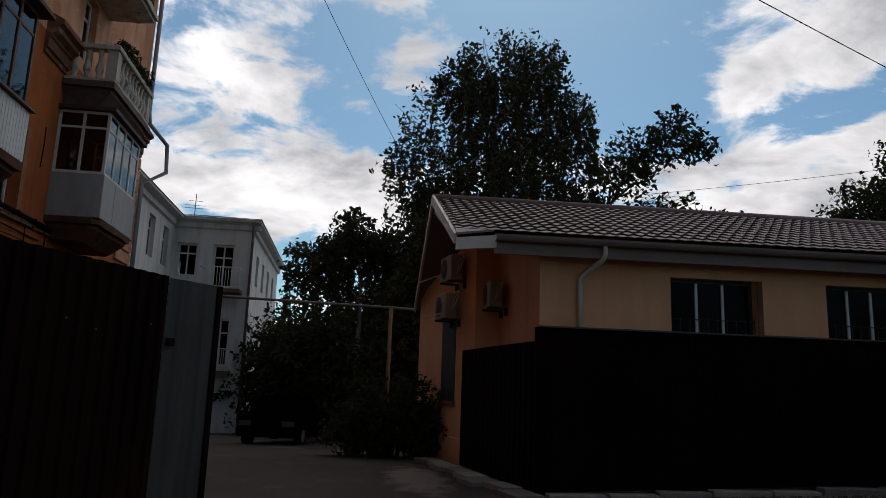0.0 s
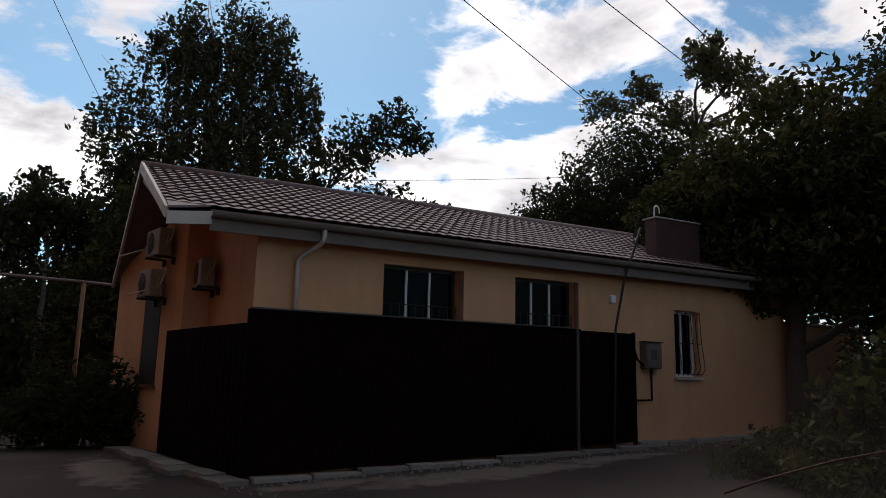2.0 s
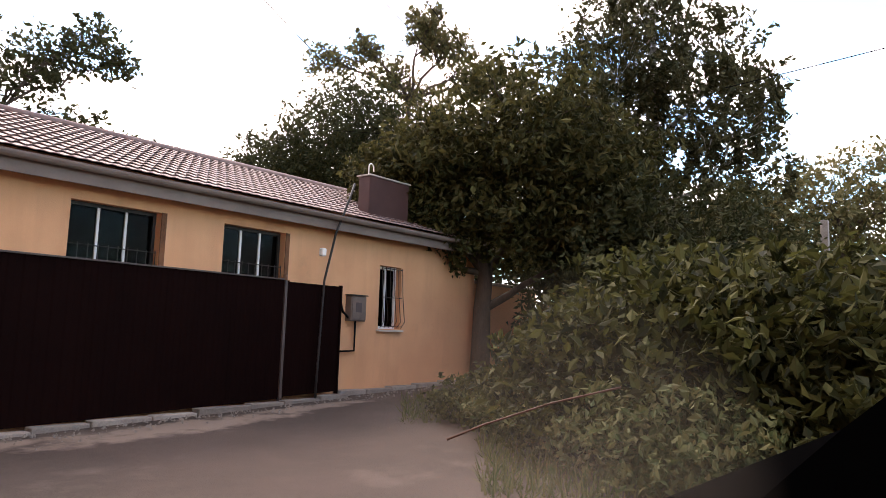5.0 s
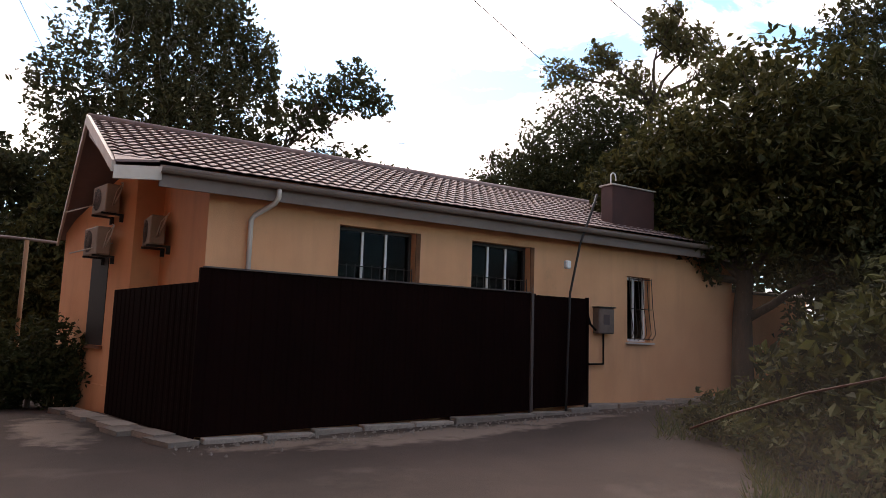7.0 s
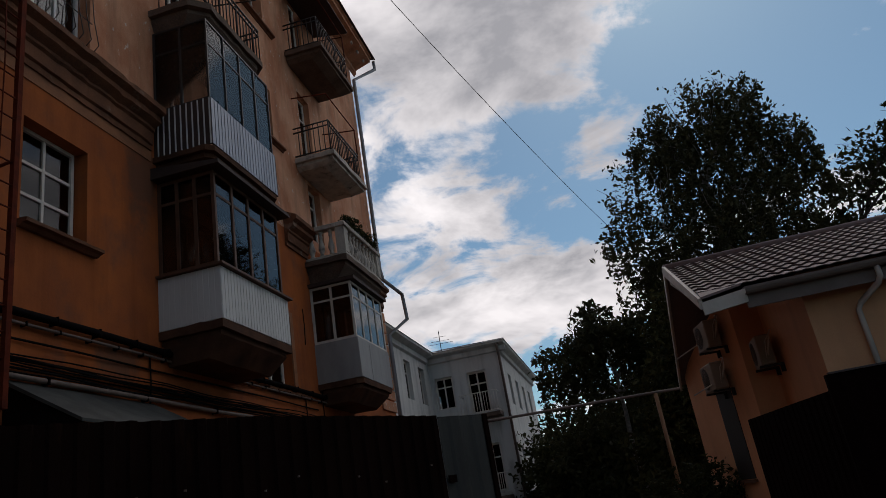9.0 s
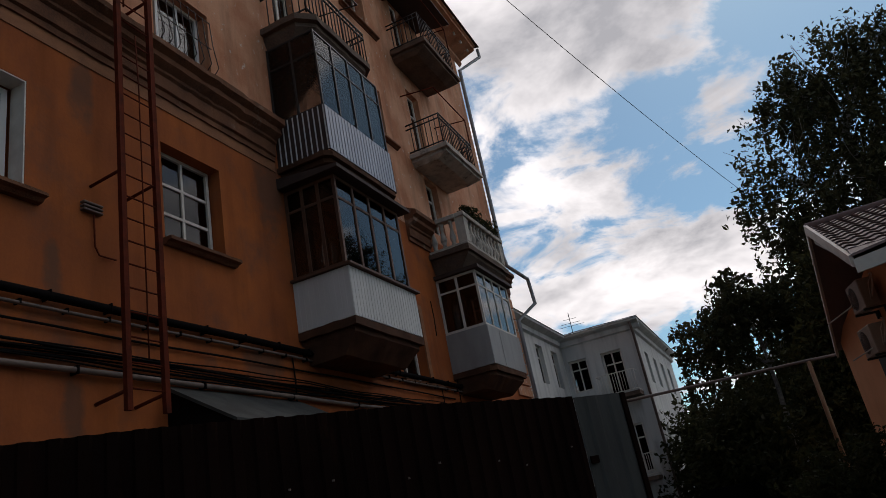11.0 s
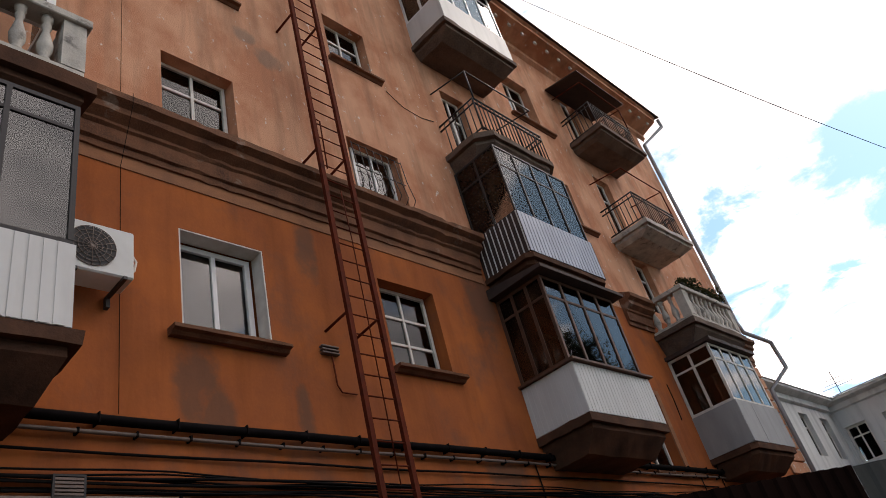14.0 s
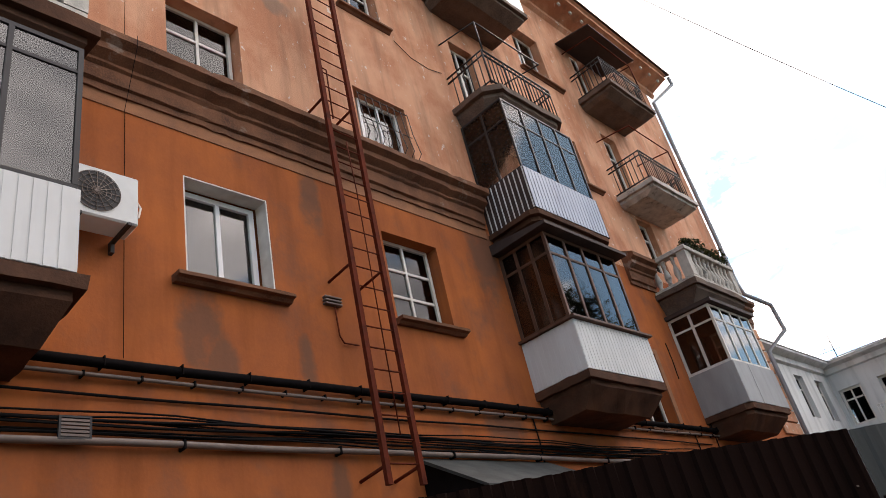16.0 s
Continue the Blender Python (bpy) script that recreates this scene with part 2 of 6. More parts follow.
M_TILE = material("brown_tile_sheet", (0.235, 0.165, 0.155), 0.65, second=(0.185, 0.125, 0.117), scale=1.6, fine=30, bump=0.08)
M_GUTTER = material("brown_gutter", (0.25, 0.19, 0.165), 0.6, second=(0.19, 0.14, 0.12), scale=2.0, bump=0.05, spec=0.2)
M_BROOF = material("dark_balcony_tin", (0.075, 0.050, 0.042), 0.7, second=(0.045, 0.031, 0.027), scale=2.0, bump=0.1, spec=0.15)
M_FASCIA = material("pale_fascia", (0.62, 0.55, 0.48), 0.6, second=(0.5, 0.43, 0.37), scale=3, bump=0, grain_by=0.1)
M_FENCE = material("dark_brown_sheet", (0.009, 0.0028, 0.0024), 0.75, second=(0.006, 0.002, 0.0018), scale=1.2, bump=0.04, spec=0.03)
M_FCAP = material("fence_cap", (0.10, 0.075, 0.07), 0.5, bump=0.04)
M_RUST = material("rusty_dark_sheet", (0.013, 0.006, 0.0045), 0.85, second=(0.006, 0.0033, 0.0026), scale=2.5, streak=0.3, third=(0.045, 0.018, 0.010), third_at=(0.60, 0.75), third_scale=2.2, bump=0.25, spec=0.02)
M_GREY = material("weathered_grey_sheet", (0.060, 0.062, 0.056), 0.75, second=(0.028, 0.029, 0.028), scale=3.0, streak=0.25, third=(0.05, 0.045, 0.04), third_at=(0.60, 0.72), third_scale=3, bump=0.2, runs=0.5)
M_LADDER = material("red_rust_paint", (0.135, 0.024, 0.010), 0.85, second=(0.06, 0.014, 0.008), scale=6, bump=0.2, spec=0.08)
M_WHITEPAINT = material("old_white_paint", (0.70, 0.66, 0.60), 0.6, second=(0.55, 0.50, 0.44), scale=5, bump=0.1)
M_PVC = material("white_plastic", (0.80, 0.79, 0.77), 0.35, second=(0.72, 0.71, 0.69), scale=2, bump=0, grain_by=0.1)
M_WOODBROWN = material("brown_window_wood", (0.13, 0.06, 0.035), 0.6, second=(0.07, 0.035, 0.022), scale=5, bump=0.2)
M_DARKFRAME = material("dark_metal_frame", (0.032, 0.027, 0.026), 0.5, bump=0.05)
M_BALUSTER = material("stained_plaster", (0.58, 0.53, 0.46), 0.85, second=(0.36, 0.32, 0.28), scale=4, fine=40, third=(0.12, 0.11, 0.10), third_at=(0.58, 0.7), third_scale=4, bump=0.3, runs=0.5)
M_PANELWHITE = material("white_cladding", (0.70, 0.68, 0.65), 0.5, second=(0.60, 0.58, 0.55), scale=1.4, streak=0.4, bump=0, grain_by=0.1, runs=0.25)
M_PANELGREY = material("grey_cladding", (0.36, 0.35, 0.34), 0.6, second=(0.27, 0.26, 0.255), scale=1.4, streak=0.4, bump=0, grain_by=0.1, runs=0.3)
M_PANELBLUE = material("zinc_ribbed_sheet", (0.36, 0.375, 0.42), 0.45, 0.2, second=(0.27, 0.28, 0.32), scale=1.6, streak=0.4, bump=0, grain_by=0.1)
M_BLACKPIPE = material("black_pipe_wrap", (0.009, 0.007, 0.007), 0.8, second=(0.005, 0.004, 0.004), scale=6, bump=0.1, spec=0.03)
M_GREYPIPE = material("grey_pipe", (0.20, 0.145, 0.12), 0.65, second=(0.12, 0.09, 0.075), scale=4, bump=0.1)
M_CABLE = material("black_cable", (0.008, 0.007, 0.007), 0.8, bump=0, spec=0.04)
M_YELLOW = material("yellow_gas_pipe", (0.26, 0.13, 0.06), 0.55, second=(0.18, 0.09, 0.045), scale=3, bump=0.1)
M_ASPHALT = material("dusty_asphalt", (0.088, 0.066, 0.056), 0.95, stains=[(5.7, 8.55, 2.3, 0.55), (3.5, 8.95, 1.0, 0.3), (8.0, 8.75, 1.6, 0.3), (1.2, 11.5, 0.5, 1.8)], stain=(0.33, 0.255, 0.205), stain_axis=1, second=(0.052, 0.043, 0.037), scale=0.5, fine=70, third=(0.15, 0.12, 0.10), third_at=(0.56, 0.72), third_scale=0.35, bump=0.6, spec=0.1, grain_by=1.2)
M_CONCRETE = material("pale_concrete", (0.30, 0.255, 0.22), 0.9, second=(0.19, 0.16, 0.14), scale=2.2, fine=40, bump=0.5, per="object", grain_by=1.2)
M_WHITEBLDG = material("white_render", (0.70, 0.69, 0.66), 0.85, second=(0.57, 0.56, 0.54), scale=0.7, fine=40, streak=0.5, third=(0.36, 0.35, 0.34), third_at=(0.60, 0.76), third_scale=0.6, bump=0.2, runs=0.5)
M_TINROOF = material("grey_tin_roof", (0.33, 0.34, 0.35), 0.5, 0.3, second=(0.25, 0.25, 0.26), scale=1.2, bump=0.1, runs=0.3)
M_BARK = material("bark", (0.085, 0.06, 0.045), 0.9, second=(0.05, 0.036, 0.028), scale=9, fine=50, streak=0.25, bump=0.8, grain_by=1.2)
M_BIRCH = material("birch_bark", (0.34, 0.31, 0.27), 0.85, second=(0.10, 0.085, 0.075), scale=7, streak=1.6, bump=0.5)
# brown render darkened all over to hold the shade beneath the balconies
M_UNDERSHADE = material("shade_darkened_corbel_render", (0.12, 0.055, 0.032), 0.9, second=(0.045, 0.024, 0.017), scale=1.8, fine=30, bump=0.3, spec=0.1)
M_FLUE = material("dark_red_brown_cladding", (0.085, 0.038, 0.034), 0.6, second=(0.06, 0.028, 0.025), scale=2, bump=0.05)
# near-black tone that stands in for unlit rooms behind the windows
M_DARKIN = material("room_shade_lining", (0.05, 0.042, 0.038), 0.9, bump=0)
M_CURTAIN = material("curtain", (0.66, 0.64, 0.61), 0.9, second=(0.54, 0.52, 0.50), scale=3, streak=0.15, bump=0, grain_by=0.1)
# darker copy of the white casing: shade put into the house units' colour
M_AC_SHADED = material("shade_toned_ac_casing", (0.36, 0.29, 0.23), 0.6, second=(0.27, 0.21, 0.165), scale=3, bump=0, grain_by=0.2)
M_AC = material("ac_casing", (0.68, 0.67, 0.64), 0.45, second=(0.6, 0.59, 0.56), scale=3, bump=0, grain_by=0.1)
M_DASH = material("black_dashboard_plastic", (0.0025, 0.0025, 0.0027), 0.9, bump=0, spec=0.0)
L_DARK = leaf_material("leaf_dark_green", (0.024, 0.028, 0.010), (0.058, 0.057, 0.021))
L_MID = leaf_material("leaf_green", (0.024, 0.027, 0.009), (0.100, 0.088, 0.028))
L_BIRCH = leaf_material("leaf_birch", (0.038, 0.040, 0.017), (0.082, 0.076, 0.033))
L_DRY = leaf_material("leaf_olive", (0.085, 0.085, 0.035), (0.15, 0.12, 0.05))
L_HEDGE = leaf_material("leaf_hedge", (0.012, 0.015, 0.005), (0.088, 0.086, 0.024))
L_GRASS = leaf_material("grass_blade", (0.055, 0.075, 0.025), (0.15, 0.14, 0.06))
GLASS = glass_material("window_glass")
GLASS_CLEAR = glass_material("clear_balcony_glass", (0.86, 0.87, 0.88), 1.42)
GLASS_DARK = glass_material("dark_window_glass", (0.3, 0.3, 0.3), 1.14)
GLASS_DULL = glass_material("old_window_glass", (0.4, 0.4, 0.4), 1.55)


# ---- mesh helpers ----
def box(bm, x0, x1, y0, y1, z0, z1, bevel=0.0):
    vs = [bm.verts.new((x, y, z)) for z in (z0, z1) for y in (y0, y1) for x in (x0, x1)]
    fs = [bm.faces.new([vs[i] for i in f]) for f in ((0, 2, 3, 1), (4, 5, 7, 6), (0, 1, 5, 4), (2, 6, 7, 3), (0, 4, 6, 2), (1, 3, 7, 5))]
    if bevel:
        es = list({e for f in fs for e in f.edges})
        bmesh.ops.bevel(bm, geom=es, offset=bevel, segments=1, affect="EDGES")
    return bm


def boxes(*rows, bevel=0.0):
    bm = bmesh.new()
    for r in rows:
        box(bm, *r, bevel=bevel)
    return bm


def tube(bm, pts, r0, r1=None, seg=8, cap=True):
    r1 = r0 if r1 is None else r1
    pts = [Vector(p) for p in pts]
    rings = []
    ref = None
    for i, p in enumerate(pts):
        d = (pts[min(i + 1, len(pts) - 1)] - pts[max(i - 1, 0)]).normalized()
        if ref is None:
            ref = d.orthogonal().normalized()
        s = (ref - d * ref.dot(d)).normalized()
        ref = s
        q = d.cross(s)
        r = r0 + (r1 - r0) * i / max(1, len(pts) - 1)
        rings.append([bm.verts.new(p + (s * math.cos(a) + q * math.sin(a)) * r) for a in (2 * math.pi * k / seg for k in range(seg))])
    for a, b in zip(rings, rings[1:]):
        for k in range(seg):
            f = bm.faces.new((a[k], a[(k + 1) % seg], b[(k + 1) % seg], b[k]))
            f.smooth = True
    if cap:
        bm.faces.new(rings[0][::-1])
        bm.faces.new(rings[-1])
    return bm


def tubes(*rows, seg=8):
    bm = bmesh.new()
    for pts, r in rows:
        tube(bm, pts, r, seg=seg)
    return bm


def prism(bm, profile, x0, x1):
    """A profile of (y, z) corners drawn along x."""
    a = [bm.verts.new((x0, y, z)) for y, z in profile]
    b = [bm.verts.new((x1, y, z)) for y, z in profile]
    n = len(a)
    for i in range(n):
        bm.faces.new((a[i], a[(i + 1) % n], b[(i + 1) % n], b[i]))
    bm.faces.new(a[::-1])
    bm.faces.new(b)
    bmesh.ops.recalc_face_normals(bm, faces=bm.faces)
    return bm


def rough_prism(profile, x0, x1, seed, step=0.16, amp=0.012):
    """A moulding whose arrises are worn: the profile jitters along x."""
    rng = random.Random(seed)
    n = max(1, int((x1 - x0) / step))
    bm = bmesh.new()
    rings = []
    for i in range(n + 1):
        x = x0 + (x1 - x0) * i / n
        chip = amp * 2.6 if rng.random() < 0.10 else amp
        rings.append([bm.verts.new((x, y + (rng.uniform(0, chip) if y < -0.02 else 0), z + (rng.uniform(-chip, chip) * 0.6 if y < -0.02 else 0))) for y, z in profile])
    m = len(profile)
    for a, c in zip(rings, rings[1:]):
        for k in range(m):
            bm.faces.new((a[k], a[(k + 1) % m], c[(k + 1) % m], c[k]))
    bm.faces.new(rings[0][::-1])
    bm.faces.new(rings[-1])
    bmesh.ops.recalc_face_normals(bm, faces=bm.faces)
    return bm


def poly_prism(bm, corners, z0, z1):
    """A plan of (x, y) corners drawn upwards; z0 and z1 are heights or lists of heights."""
    n = len(corners)
    lo = z0 if isinstance(z0, list) else [z0] * n
    hi = z1 if isinstance(z1, list) else [z1] * n
    a = [bm.verts.new((x, y, h)) for (x, y), h in zip(corners, lo)]
    b = [bm.verts.new((x, y, h)) for (x, y), h in zip(corners, hi)]
    for i in range(n):
        bm.faces.new((a[i], a[(i + 1) % n], b[(i + 1) % n], b[i]))
    bm.faces.new(a[::-1])
    bm.faces.new(b)
    bmesh.ops.recalc_face_normals(bm, faces=bm.faces)
    return bm


def wall_mesh(x0, x1, z0, z1, y0, y1, holes=()):
    """A wall that stands along x, with rectangular openings (x0, x1, z0, z1) through its thickness."""
    bm = bmesh.new()
    xs = sorted({x0, x1, *[v for h in holes for v in h[:2] if x0 < v < x1]})
    zs = sorted({z0, z1, *[v for h in holes for v in h[2:4] if z0 < v < z1]})

    def solid(i, k):
        if not (0 <= i < len(xs) - 1 and 0 <= k < len(zs) - 1):
            return False
        cx, cz = (xs[i] + xs[i + 1]) / 2, (zs[k] + zs[k + 1]) / 2
        return not any(h[0] < cx < h[1] and h[2] < cz < h[3] for h in holes)

    cache = {}

    def v(i, k, y):
        key = (i, k, y)
        if key not in cache:
            cache[key] = bm.verts.new((xs[i], y, zs[k]))
        return cache[key]

    for i in range(len(xs) - 1):
        for k in range(len(zs) - 1):
            if not solid(i, k):
                continue
            bm.faces.new((v(i, k, y0), v(i + 1, k, y0), v(i + 1, k + 1, y0), v(i, k + 1, y0)))
            bm.faces.new((v(i, k, y1), v(i, k + 1, y1), v(i + 1, k + 1, y1), v(i + 1, k, y1)))
            if not solid(i - 1, k):
                bm.faces.new((v(i, k, y0), v(i, k + 1, y0), v(i, k + 1, y1), v(i, k, y1)))
            if not solid(i + 1, k):
                bm.faces.new((v(i + 1, k, y0), v(i + 1, k, y1), v(i + 1, k + 1, y1), v(i + 1, k + 1, y0)))
            if not solid(i, k - 1):
                bm.faces.new((v(i, k, y0), v(i, k, y1), v(i + 1, k, y1), v(i + 1, k, y0)))
            if not solid(i, k + 1):
                bm.faces.new((v(i, k + 1, y0), v(i + 1, k + 1, y0), v(i + 1, k + 1, y1), v(i, k + 1, y1)))
    return bm


def thing(name, at=(0, 0, 0), turn=0.0, label="", category="", group="", kind=""):
    e = new(name)
    e.empty_display_size = 0.2
    e.matrix_world = pose(*at, 0, 0, turn)
    return tagged(e, label, category, group, kind)


def part(name, bm, mat, parent=None, label=""):
    me = bpy.data.meshes.new(name)
    bm.to_mesh(me)
    bm.free()
    me.materials.append(mat)
    ob = new(name, me)
    if parent is not None:
        ob.parent = parent
    if label:
        ob["label"] = label
    return ob


def quick_mesh(name, verts, faces, mat, parent=None, label=""):
    me = bpy.data.meshes.new(name)
    me.from_pydata(verts, [], faces)
    me.materials.append(mat)
    ob = new(name, me)
    if parent is not None:
        ob.parent = parent
    if label:
        ob["label"] = label
    return ob


# the low house, its fence and kerb share one frame: u along the front, n away from the yard
HOUSE_FRAME = pose(0.059, -0.174, 0.02, 0, 0, -1.71) @ Matrix.Diagonal((0.926, 1.0, 1.03, 1.0))
# the apartment block: its length runs along +y, its front faces +x
BLOCK_FRAME = pose(-6.5, 0, 0.05, 0, 0, 90) @ Matrix.Diagonal((1.0, 1.0, 0.965, 1.0))


def framed(ob, frame_matrix):
    ob.matrix_world = frame_matrix @ ob.matrix_world
    return ob


def ground_z(x, y):
    rise = 0.036 * min(max(x - 2.5, 0), 14)
    fall = -0.045 * min(max(y - 14, 0), 24)
    return rise + fall


# ---- ground ----
def build_ground():
    xs = sorted({-400, -150, -60, -30, *range(-16, 32, 1), 45, 80, 200, 400})
    ys = sorted({-400, -150, -60, -30, *range(-16, 46, 1), 60, 100, 250, 500})
    verts = [(x, y, ground_z(x, y) + (0.018 * noise.noise((x * 0.45, y * 0.45, 0)) if -17 < x < 33 and -17 < y < 47 else 0)) for y in ys for x in xs]
    n = len(xs)
    faces = [(j * n + i, j * n + i + 1, (j + 1) * n + i + 1, (j + 1) * n + i) for j in range(len(ys) - 1) for i in range(n - 1)]
    ob = quick_mesh("ground", verts, faces, M_ASPHALT)
    tagged(ob, "dusty grey-brown asphalt yard and lane with pale worn patches", "ground", kind="structure")


build_ground()


# ---- windows ----
def window(parent, x0, x1, z0, z1, y, mat, panes="two", glass=GLASS, sill=None, sill_mat=None, frame=0.06, label="", curtain=False, bar_mat=None):
    """A window in a wall that faces -y: y is the front of the frame."""
    d = 0.07
    w = part("window", boxes((x0, x1, y, y + d, z0, z0 + frame), (x0, x1, y, y + d, z1 - frame, z1),
                             (x0, x0 + frame, y, y + d, z0 + frame, z1 - frame), (x1 - frame, x1, y, y + d, z0 + frame, z1 - frame)), mat, parent, label)
    bars, cells = [], []
    f = frame * 0.8
    ix0, ix1, iz0, iz1 = x0 + frame, x1 - frame, z0 + frame, z1 - frame
    if panes == "two":
        xs, zs = [0.5], []
    elif panes == "three":
        xs, zs = [1 / 3, 2 / 3], []
    elif panes == "cross":
        xs, zs = [0.5], [0.64]
    elif panes == "tall":
        xs, zs = [0.5], [0.72]
    elif panes == "six":
        xs, zs = [0.5], [0.34, 0.67]
    else:
        xs, zs = [], []
    cx = [ix0, *[ix0 + (ix1 - ix0) * v for v in xs], ix1]
    cz = [iz0, *[iz0 + (iz1 - iz0) * v for v in zs], iz1]
    for v in cx[1:-1]:
        bars.append((v - f / 2, v + f / 2, y + 0.004, y + d - 0.01, iz0, iz1))
    for b in bars:
        part("mullion", boxes(b), bar_mat or mat, w)
    for v in cz[1:-1]:
        for a, b in zip(cx, cx[1:]):
            part("transom", boxes((a + f / 2, b - f / 2, y + 0.006, y + d - 0.012, v - f / 2, v + f / 2)), mat, w)
    for a, b in zip(cx, cx[1:]):
        for c, e in zip(cz, cz[1:]):
            p = part("pane", boxes((a + 0.012, b - 0.012, y + 0.03, y + 0.036, c + 0.012, e - 0.012)), glass, w)
            p.visible_shadow = False
    if curtain:
        bm = bmesh.new()
        n = 40
        top, bot = [], []
        for i in range(n + 1):
            x = ix0 + (ix1 - ix0) * i / n
            yy = y + 0.13 + 0.03 * math.sin(i * 1.9) + 0.012 * math.sin(i * 0.7)
            top.append(bm.verts.new((x, yy, iz1)))
            bot.append(bm.verts.new((x, yy, iz0)))
        for i in range(n):
            bm.faces.new((bot[i], bot[i + 1], top[i + 1], top[i]))
        part("curtain", bm, M_CURTAIN, w, "pale grey net curtain")
    if sill:
        s0, s1, out = sill
        bm = rough_prism([(out, z0 - 0.012), (y + 0.01, z0 + 0.004), (y + 0.01, z0 - 0.05), (0.0 - 0.002, z0 - 0.11), (out + 0.10, z0 - 0.11), (out + 0.06, z0 - 0.075), (out, z0 - 0.06)], s0, s1, int(z0 * 100), 0.12, 0.006)
        part("sill", bm, sill_mat or M_MOULD, w, "weathered projecting sill")
    return w


def grille(parent, x0, x1, z0, z1, y, n=7, bulge=0.0, mat=None):
    rows = [([(x0, y - bulge * 0, z), (x1, y, z)], 0.008) for z in (z0 + 0.03, z0 + (z1 - z0) * 0.5, z1 - 0.03)]
    g = part("grille", tubes(rows[0], seg=5), mat or M_DARKFRAME, parent, "dark iron bars")
    for row in rows[1:]:
        part("bar", tubes(row, seg=5), mat or M_DARKFRAME, g)
    for i in range(n):
        x = x0 + (x1 - x0) * i / (n - 1)
        pts = [(x, y, z0), (x, y - bulge, z0 + 0.12), (x, y - bulge * 0.3, z0 + (z1 - z0) * 0.55), (x, y, z1)] if bulge else [(x, y, z0), (x, y, z1)]
        part("bar", tubes((pts, 0.008), seg=5), mat or M_DARKFRAME, g)
    return g


# ---- low house ----
W_N, FENCE_N, EAVE_N, RIDGE_N = 10.15, 9.90, 9.80, 13.5
EAVE_Z, RIDGE_Z = 3.42, 4.79
house = framed(thing("house", (0, 0, 0), 0, "single-storey cream rendered house with brown tile-sheet roof", "house"), HOUSE_FRAME)
SLOPE = (RIDGE_Z - EAVE_Z) / (RIDGE_N - EAVE_N)


def build_house():
    holes = [(4.62, 6.04, 1.55, 2.98), (7.22, 8.56, 1.55, 2.98), (11.16, 11.84, 1.44, 2.66)]
    part("front_wall", wall_mesh(2.52, 14.6, -0.3, 3.5, W_N, W_N + 0.35, holes), M_HOUSE, house)
    bm = bmesh.new()
    poly_prism(bm, [(2.52, W_N + 0.35), (2.87, W_N + 0.35), (2.87, 13.6), (2.52, 13.6)], -0.3, [3.5, 3.5, 4.7, 4.7])
    part("recess_wall", bm, M_HOUSE, house)
    # the gable end runs askew to the front
    bm = bmesh.new()
    poly_prism(bm, [(2.03, 13.30), (2.9, 13.30), (2.9, 13.65), (2.33, 13.65), (1.55, 17.3), (1.24, 17.3)], -0.6, [4.2, 4.2, 4.35, 4.35, 3.4, 3.4])
    part("gable_wall", bm, M_HOUSE, house)
    part("plinth", poly_prism(bmesh.new(), [(1.99, 13.27), (2.05, 13.27), (1.26, 17.3), (1.20, 17.3)], -0.7, 0.42), M_HOUSE, house)
    part("end_wall", boxes((14.25, 14.6, W_N + 0.35, 17.3, -0.3, 3.6)), M_HOUSE, house)
    part("back_wall", boxes((1.55, 14.25, 17.0, 17.3, -0.6, 3.4)), M_HOUSE, house)
    # roof: profiled sheets, each with waves across and a step at every course
    step, wave = 0.30, 0.20
    run = math.hypot(RIDGE_N - EAVE_N, RIDGE_Z - EAVE_Z)
    courses = int(run / step)
    # each course: lip foot, lip top, then the pan that runs up under the next lip
    rows = []
    for k in range(courses + 1):
        rows += [(k * step, 0.020), (k * step, 0.030), (min((k + 1) * step + 0.055, run), 0.0)]
    ca, sa = (RIDGE_N - EAVE_N) / run, (RIDGE_Z - EAVE_Z) / run

    def sheet(u0, u1):
        verts, faces = [], []
        nu = int(round((u1 - u0) / wave * 8))
        for j, (s, drop) in enumerate(rows):
            for i in range(nu + 1):
                u = u0 + (u1 - u0) * i / nu
                swell = math.cos(2 * math.pi * u / wave)
                h = drop + 0.010 * (0.5 + 0.5 * swell)
                ss = min(s + (0.035 * swell if j > 1 else 0.0), run)
                verts.append((u, EAVE_N + ss * ca - h * sa, EAVE_Z + ss * sa + h * ca))
        for j in range(len(rows) - 1):
            for i in range(nu):
                a = j * (nu + 1) + i
                faces.append((a, a + 1, a + nu + 2, a + nu + 1))
        return verts, faces

    left = 1.14
    count = 0
    u = left
    while u < 14.7:
        e = min(u + 1.2, 14.8)
        v, f = sheet(u, e)
        ob = quick_mesh("roof_sheet", v, f, M_TILE, house, "brown pressed-metal tile sheet" if count == 0 else "")
        count += 1
        u = e
    # small overhanging corner of the roof at the gable
    bm = bmesh.new()
    poly_prism(bm, [(1.12, 9.50), (1.72, EAVE_N - 0.02), (1.72, EAVE_N + 0.05), (1.14, EAVE_N + 0.05)],
               [EAVE_Z - 0.13, EAVE_Z + 0.0, EAVE_Z + 0.02, EAVE_Z + 0.02], [EAVE_Z - 0.10, EAVE_Z + 0.03, EAVE_Z + 0.05, EAVE_Z + 0.05])
    part("roof_corner", bm, M_TILE, house)
    bm = bmesh.new()
    poly_prism(bm, [(1.12, 9.53), (1.76, EAVE_N - 0.03), (1.76, EAVE_N + 0.02), (1.12, 9.58)], [3.10, 3.20, 3.20, 3.10], [3.26, 3.37, 3.37, 3.26])
    part("corner_fascia", bm, M_FASCIA, house, "pale boxed fascia at the eave corner")
